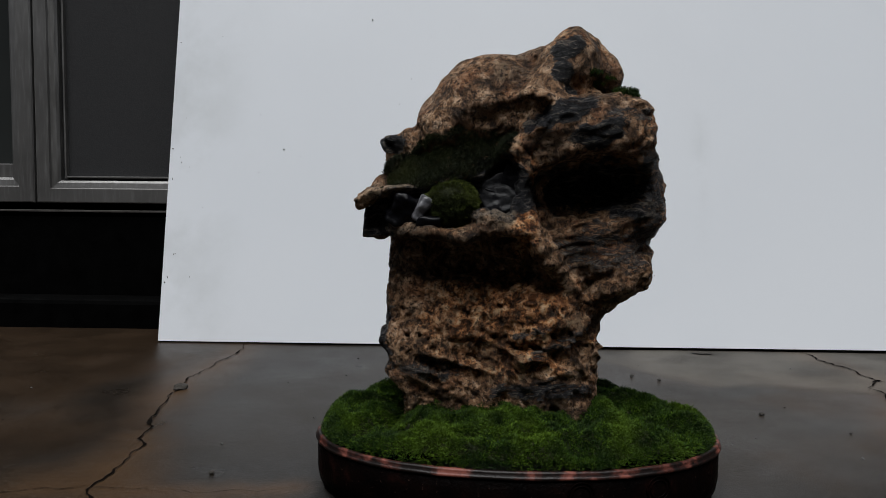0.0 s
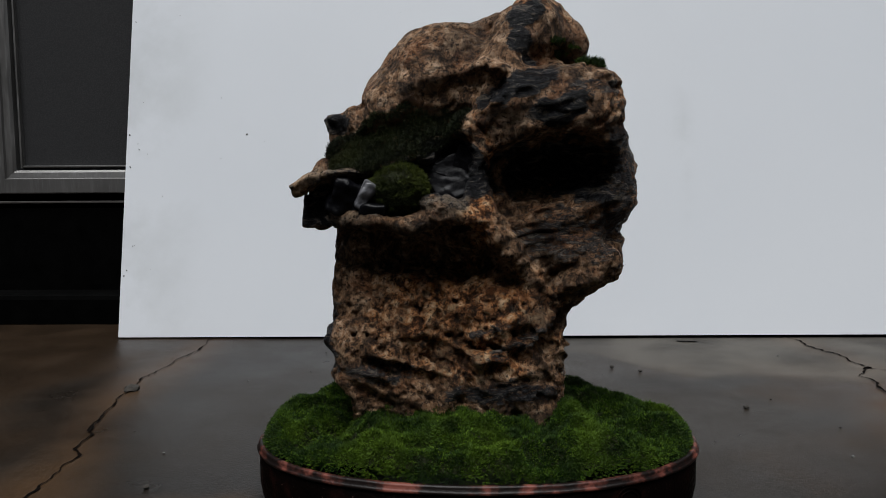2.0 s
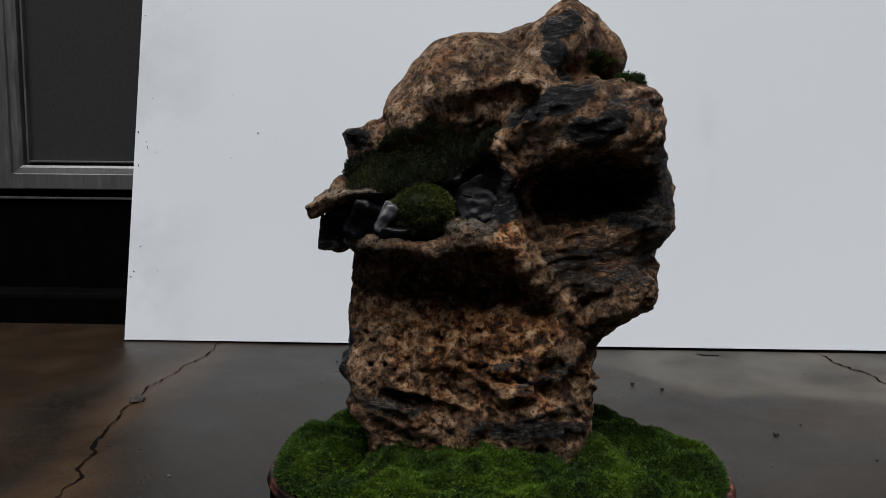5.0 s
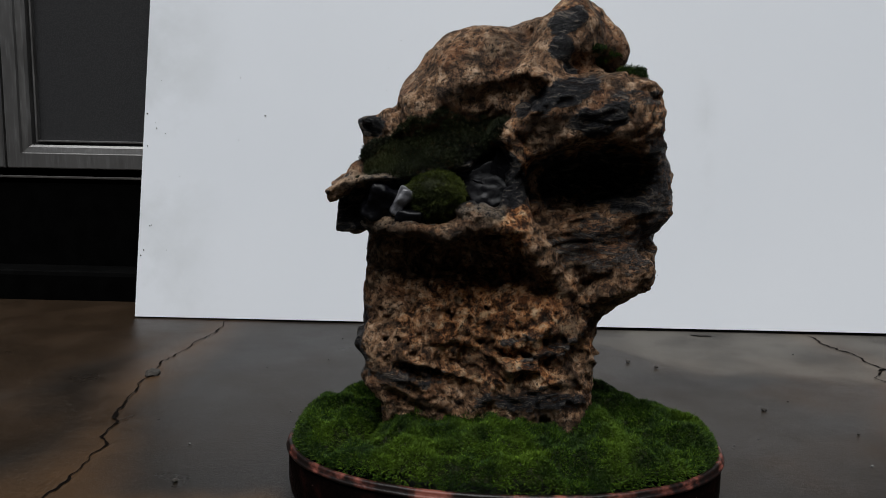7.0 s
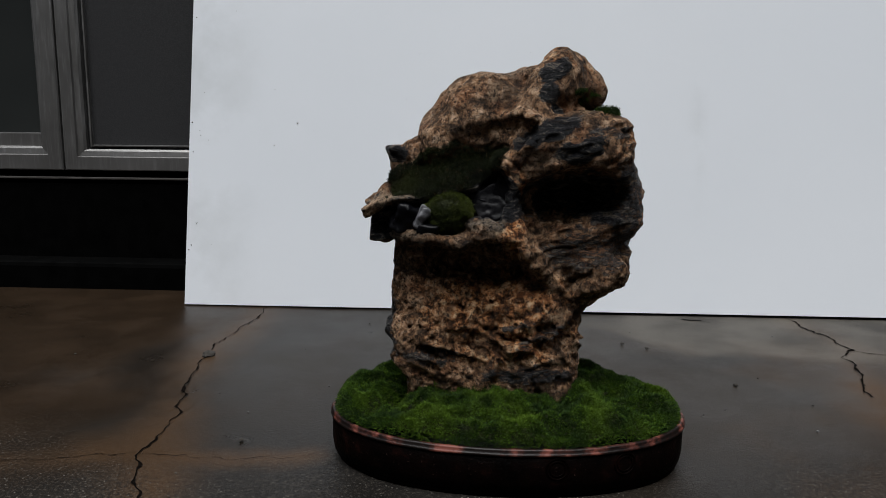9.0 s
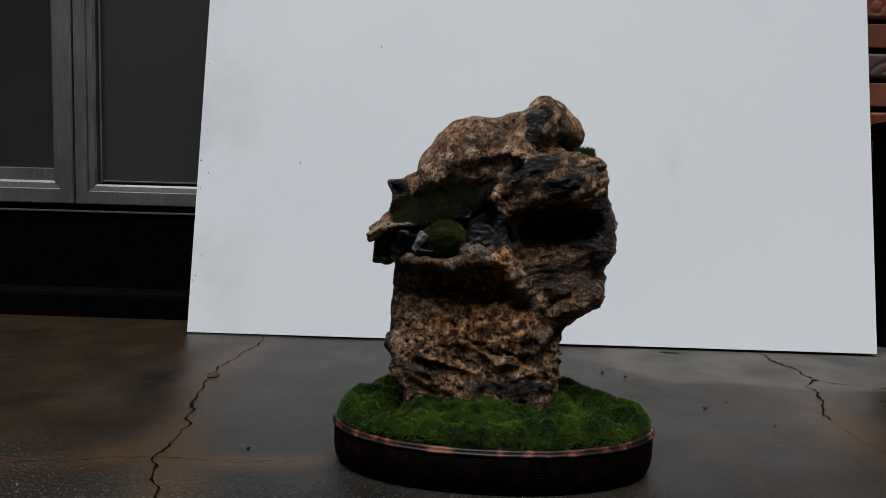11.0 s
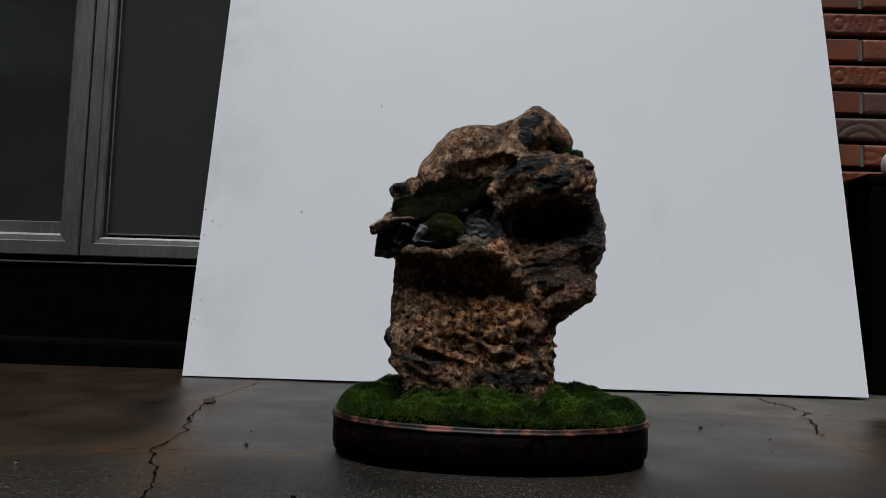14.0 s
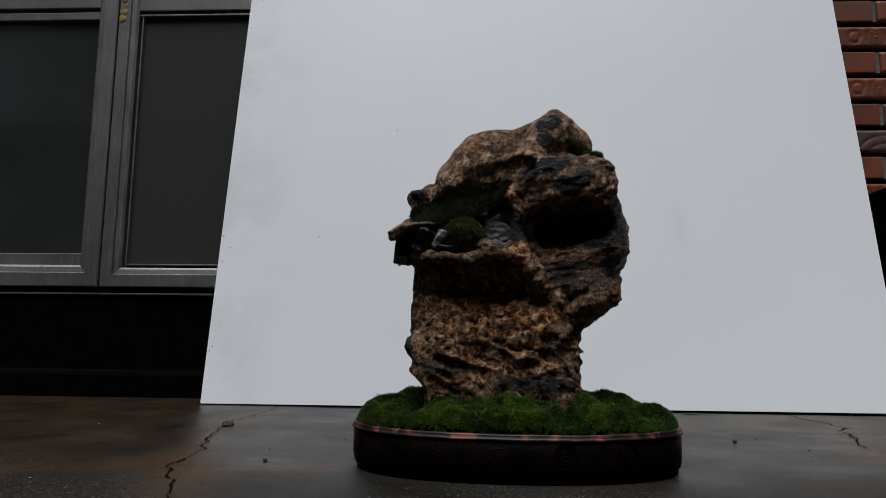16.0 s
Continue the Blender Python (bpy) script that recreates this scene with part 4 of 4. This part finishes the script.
bar("pane", -0.14, 0.399, 0.253, 1.69, 0.02, 0.024, win3, "dark reflecting glass pane", GLASS, 0)
bar("pane", 0.45, 0.467, 0.253, 1.69, 0.02, 0.024, win3, "black gap pane", RUBBER, 0)
bar("gap_seal", GAP - 0.0018, GAP + 0.0018, 0.223, 1.72, 0.012, 0.03, win2, "black gap between the sashes", RUBBER, 0)
# ochre paint marks on the stile
pr = random.Random(4)
for i in range(9):
    z = 0.80 + 0.016 * i
    r = pr.uniform(0.009, 0.012) if i in (1, 2, 4, 5) else pr.uniform(0.002, 0.004)
    ob = crumb(GAP + pr.uniform(0.008, 0.02), -0.0045, z, r, OCHRE, win2, "paint_fleck", i)
    ob.scale = (0.8, 0.12, 1.4)


# ---- brick pier ----
pier = fixed("wall_brick", box("wall_brick", (0.5105, 0.012, -0.02), (4.0, 0.25, 3.0), JOINT, 0), "red patterned brick wall with dark raked joints", "wall")
COURSE, LONG, TALL = 0.0560, 0.218, 0.0448


def brick_mesh(kind):
    """A brick whose face carries pressed arcs, rings or scrolls."""
    nx, nz = 56, 14
    u, w = np.meshgrid(np.linspace(-LONG / 2, LONG / 2, nx), np.linspace(-TALL / 2, TALL / 2, nz), indexing="ij")
    g = np.zeros_like(u)
    line = lambda d, wd=0.0016: np.exp(-(d / wd) ** 2)
    if kind == 0:
        for r in (0.05, 0.075):
            g += line(np.hypot(u, (w - 0.045) * 1.3) - r)
    elif kind == 1:
        for r in (0.006, 0.012, 0.019):
            g += line(np.hypot(u, w) - r)
        for o in (-0.045, 0.045):
            g += line(np.hypot(u - o, w * 0.8) - 0.011)
    elif kind == 2:
        for o in (-0.03, 0.03):
            g += line(np.hypot(u, (w - o * 1.3) * 1.4) - 0.042)
        g += line(np.abs(w) - 0.006 - 0.004 * np.sin(u * 110)) * (np.abs(u) > 0.05) * 0.7
    else:
        for r in (0.035, 0.055):
            g += line(np.hypot(u, (w + 0.035) * 1.2) - r)
    g += 0.8 * line(np.hypot((u + 0.5) % 0.024 - 0.012, (w + 0.5) % 0.017 - 0.008), 0.0016) * (np.abs(u) < 0.085)
    edge = np.minimum(LONG / 2 - np.abs(u), TALL / 2 - np.abs(w))
    y = 0.0032 * np.clip(g, 0, 1.2) + 0.003 * np.clip(1 - edge / 0.003, 0, 1) ** 2
    front = np.stack([u, y, w], -1).reshape(-1, 3)
    ids = np.arange(nx * nz).reshape(nx, nz)
    f = np.stack([ids[:-1, :-1], ids[1:, :-1], ids[1:, 1:], ids[:-1, 1:]], -1).reshape(-1, 4)
    o = nx * nz
    rim = np.concatenate([ids[:, 0], ids[-1, 1:], ids[-2::-1, -1], ids[0, -2:0:-1]])
    back = front[rim] * np.array([1, 0, 1]) + np.array([0, 0.014, 0])
    a = np.arange(len(rim))
    side = np.stack([rim, o + a, o + np.roll(a, -1), np.roll(rim, -1)], -1)
    return mesh_np("brick", np.concatenate([front, back]), np.concatenate([f, side]), BRICK)


brick_kinds = [brick_mesh(k) for k in range(4)]
bk = random.Random(2)
B0 = 0.715
head_joint = box("head_joint", (-0.004, 0.004, -TALL / 2), (0.004, 0.013, TALL / 2), MORTAR, 0)
cut_meshes = {a: box("brick_cut", (0.514, 0, -TALL / 2), (a, 0.014, TALL / 2), BRICK, 0.002) for a in (B0 - 0.01, B0 - 0.01 - LONG / 2 - 0.005)}
for row in range(-4, 22):
    z = 0.4545 + row * COURSE + TALL / 2
    off = 0.0 if row % 2 == 0 else -LONG / 2 - 0.005
    for col in range(5):
        x = B0 + off + col * (LONG + 0.010) + LONG / 2
        ob = part("brick", brick_kinds[bk.randrange(4)], pier)
        ob.location = (x, bk.uniform(-0.001, 0.001), z)
        part("mortar", head_joint, pier).location = (x - LONG / 2 - 0.005, 0, z)
    part("brick", cut_meshes[B0 - 0.01 + (0 if row % 2 == 0 else -LONG / 2 - 0.005)] if row % 2 == 0 else cut_meshes[B0 - 0.01 - LONG / 2 - 0.005], pier).location = (0, 0, z)

# near-black sheet: shade at the brick wall's foot put into colour
fixed("wall_base", box("wall_base", (0.5105, 0.004, -0.02), (4.0, 0.0115, 0.2), BLACK_WALL, 0.001), "black sheet standing in for the shaded foot of the brick wall", "wall")

# dark bin with a white bottle lying on it
bin_ob = new("storage_bin")
bin_ob.matrix_world = pose(0.66, 0.075, 0, 0, 0, -2)
tagged(bin_ob, "matt black plastic bin standing against the brick wall", "bin")
part("body", box("bin_body", (0.004, 0.004, 0.0), (0.42, 0.09, 0.398), BLACK_PLASTIC, 0.008), bin_ob)
part("lid", box("bin_lid", (0.0, 0.0, 0.3985), (0.424, 0.094, 0.42), BLACK_PLASTIC, 0.006), bin_ob)
bm = bmesh.new()
prof = [(0.0, 0.0), (0.014, 0.0), (0.023, 0.006), (0.026, 0.014), (0.026, 0.13), (0.018, 0.145), (0.008, 0.15), (0.008, 0.17), (0.0, 0.17)]
rings = [[bm.verts.new((h, r * math.cos(a), r * math.sin(a))) for a in np.linspace(0, 2 * math.pi, 25)[:-1]] for r, h in prof[1:-1]]
for a, b in zip(rings, rings[1:]):
    for i in range(24):
        bm.faces.new((a[i], a[(i + 1) % 24], b[(i + 1) % 24], b[i]))
bm.faces.new(rings[0][::-1]), bm.faces.new(rings[-1])
bmesh.ops.recalc_face_normals(bm, faces=bm.faces[:])
bottle = new("plastic_bottle", bm_mesh("plastic_bottle", bm, WHITE_PLASTIC, True))
bottle.matrix_world = pose(0.718, 0.118, 0.4465, 0, 0, 3)
tagged(bottle, "white plastic bottle lying on the black bin", "bottle")

# unseen wall added behind to close the yard and cut low sky light
yard = new("wall_yard", box("wall_yard", (-9, -6.2, -0.05), (9, -6.0, 2.6), MORTAR, 0.01))
tagged(yard, "plain grey unseen wall added to cut low sky light", "wall", kind="structure")


def yard_tree(x, y, h, seed):
    """A broad tree: tapered trunk, limbs and a ragged crown of small leaves."""
    r = np.random.default_rng(seed)
    tree = new("tree")
    tree.location = (x, y, 0)
    tagged(tree, "dark leafy tree beyond the added yard wall", "tree", group="trees behind the yard")
    bm = bmesh.new()
    ends = []

    def limb(a, b, r0, r1):
        m = Vector(b) - Vector(a)
        t = bmesh.ops.create_cone(bm, segments=9, radius1=r0, radius2=r1, depth=m.length)
        bmesh.ops.transform(bm, verts=t["verts"], matrix=Matrix.Translation((Vector(a) + Vector(b)) / 2) @ m.to_track_quat("Z", "Y").to_matrix().to_4x4())

    limb((0, 0, 0), (0.1, 0, h * 0.45), 0.16, 0.1)
    for i in range(9):
        a = i * 0.7 + r.random()
        e = (math.cos(a) * h * 0.28 * r.uniform(0.6, 1.1), math.sin(a) * h * 0.28 * r.uniform(0.6, 1.1), h * r.uniform(0.55, 0.95))
        limb((0.1, 0, h * r.uniform(0.3, 0.45)), e, 0.06, 0.015)
        ends.append(e)
    part("trunk", bm_mesh("trunk", bm, BARK, True), tree, "rough brown bark")
    c = np.array(ends)[r.integers(0, len(ends), 5200)] + r.normal(size=(5200, 3)) * h * np.array([0.1, 0.1, 0.085])
    u = r.normal(size=(5200, 3))
    u /= np.linalg.norm(u, axis=1)[:, None]
    v = np.cross(u, r.normal(size=(5200, 3)))
    v /= np.linalg.norm(v, axis=1)[:, None]
    z = (0.07 + 0.06 * r.random(5200))[:, None]
    quad = np.stack([c - u * z, c + v * z * 0.45, c + u * z, c - v * z * 0.45], 1).reshape(-1, 3)
    part("crown", mesh_np("crown", quad, np.arange(len(quad)).reshape(-1, 4), LEAF, False), tree, "small dark green leaves")["kind"] = "stuff"


for tx, ty, th, ts in ((-4.5, -8.0, 6.5, 1), (-1.2, -8.6, 7.2, 2), (1.9, -7.8, 6.0, 3), (4.8, -8.8, 7.0, 4)):
    yard_tree(tx, ty, th, ts)
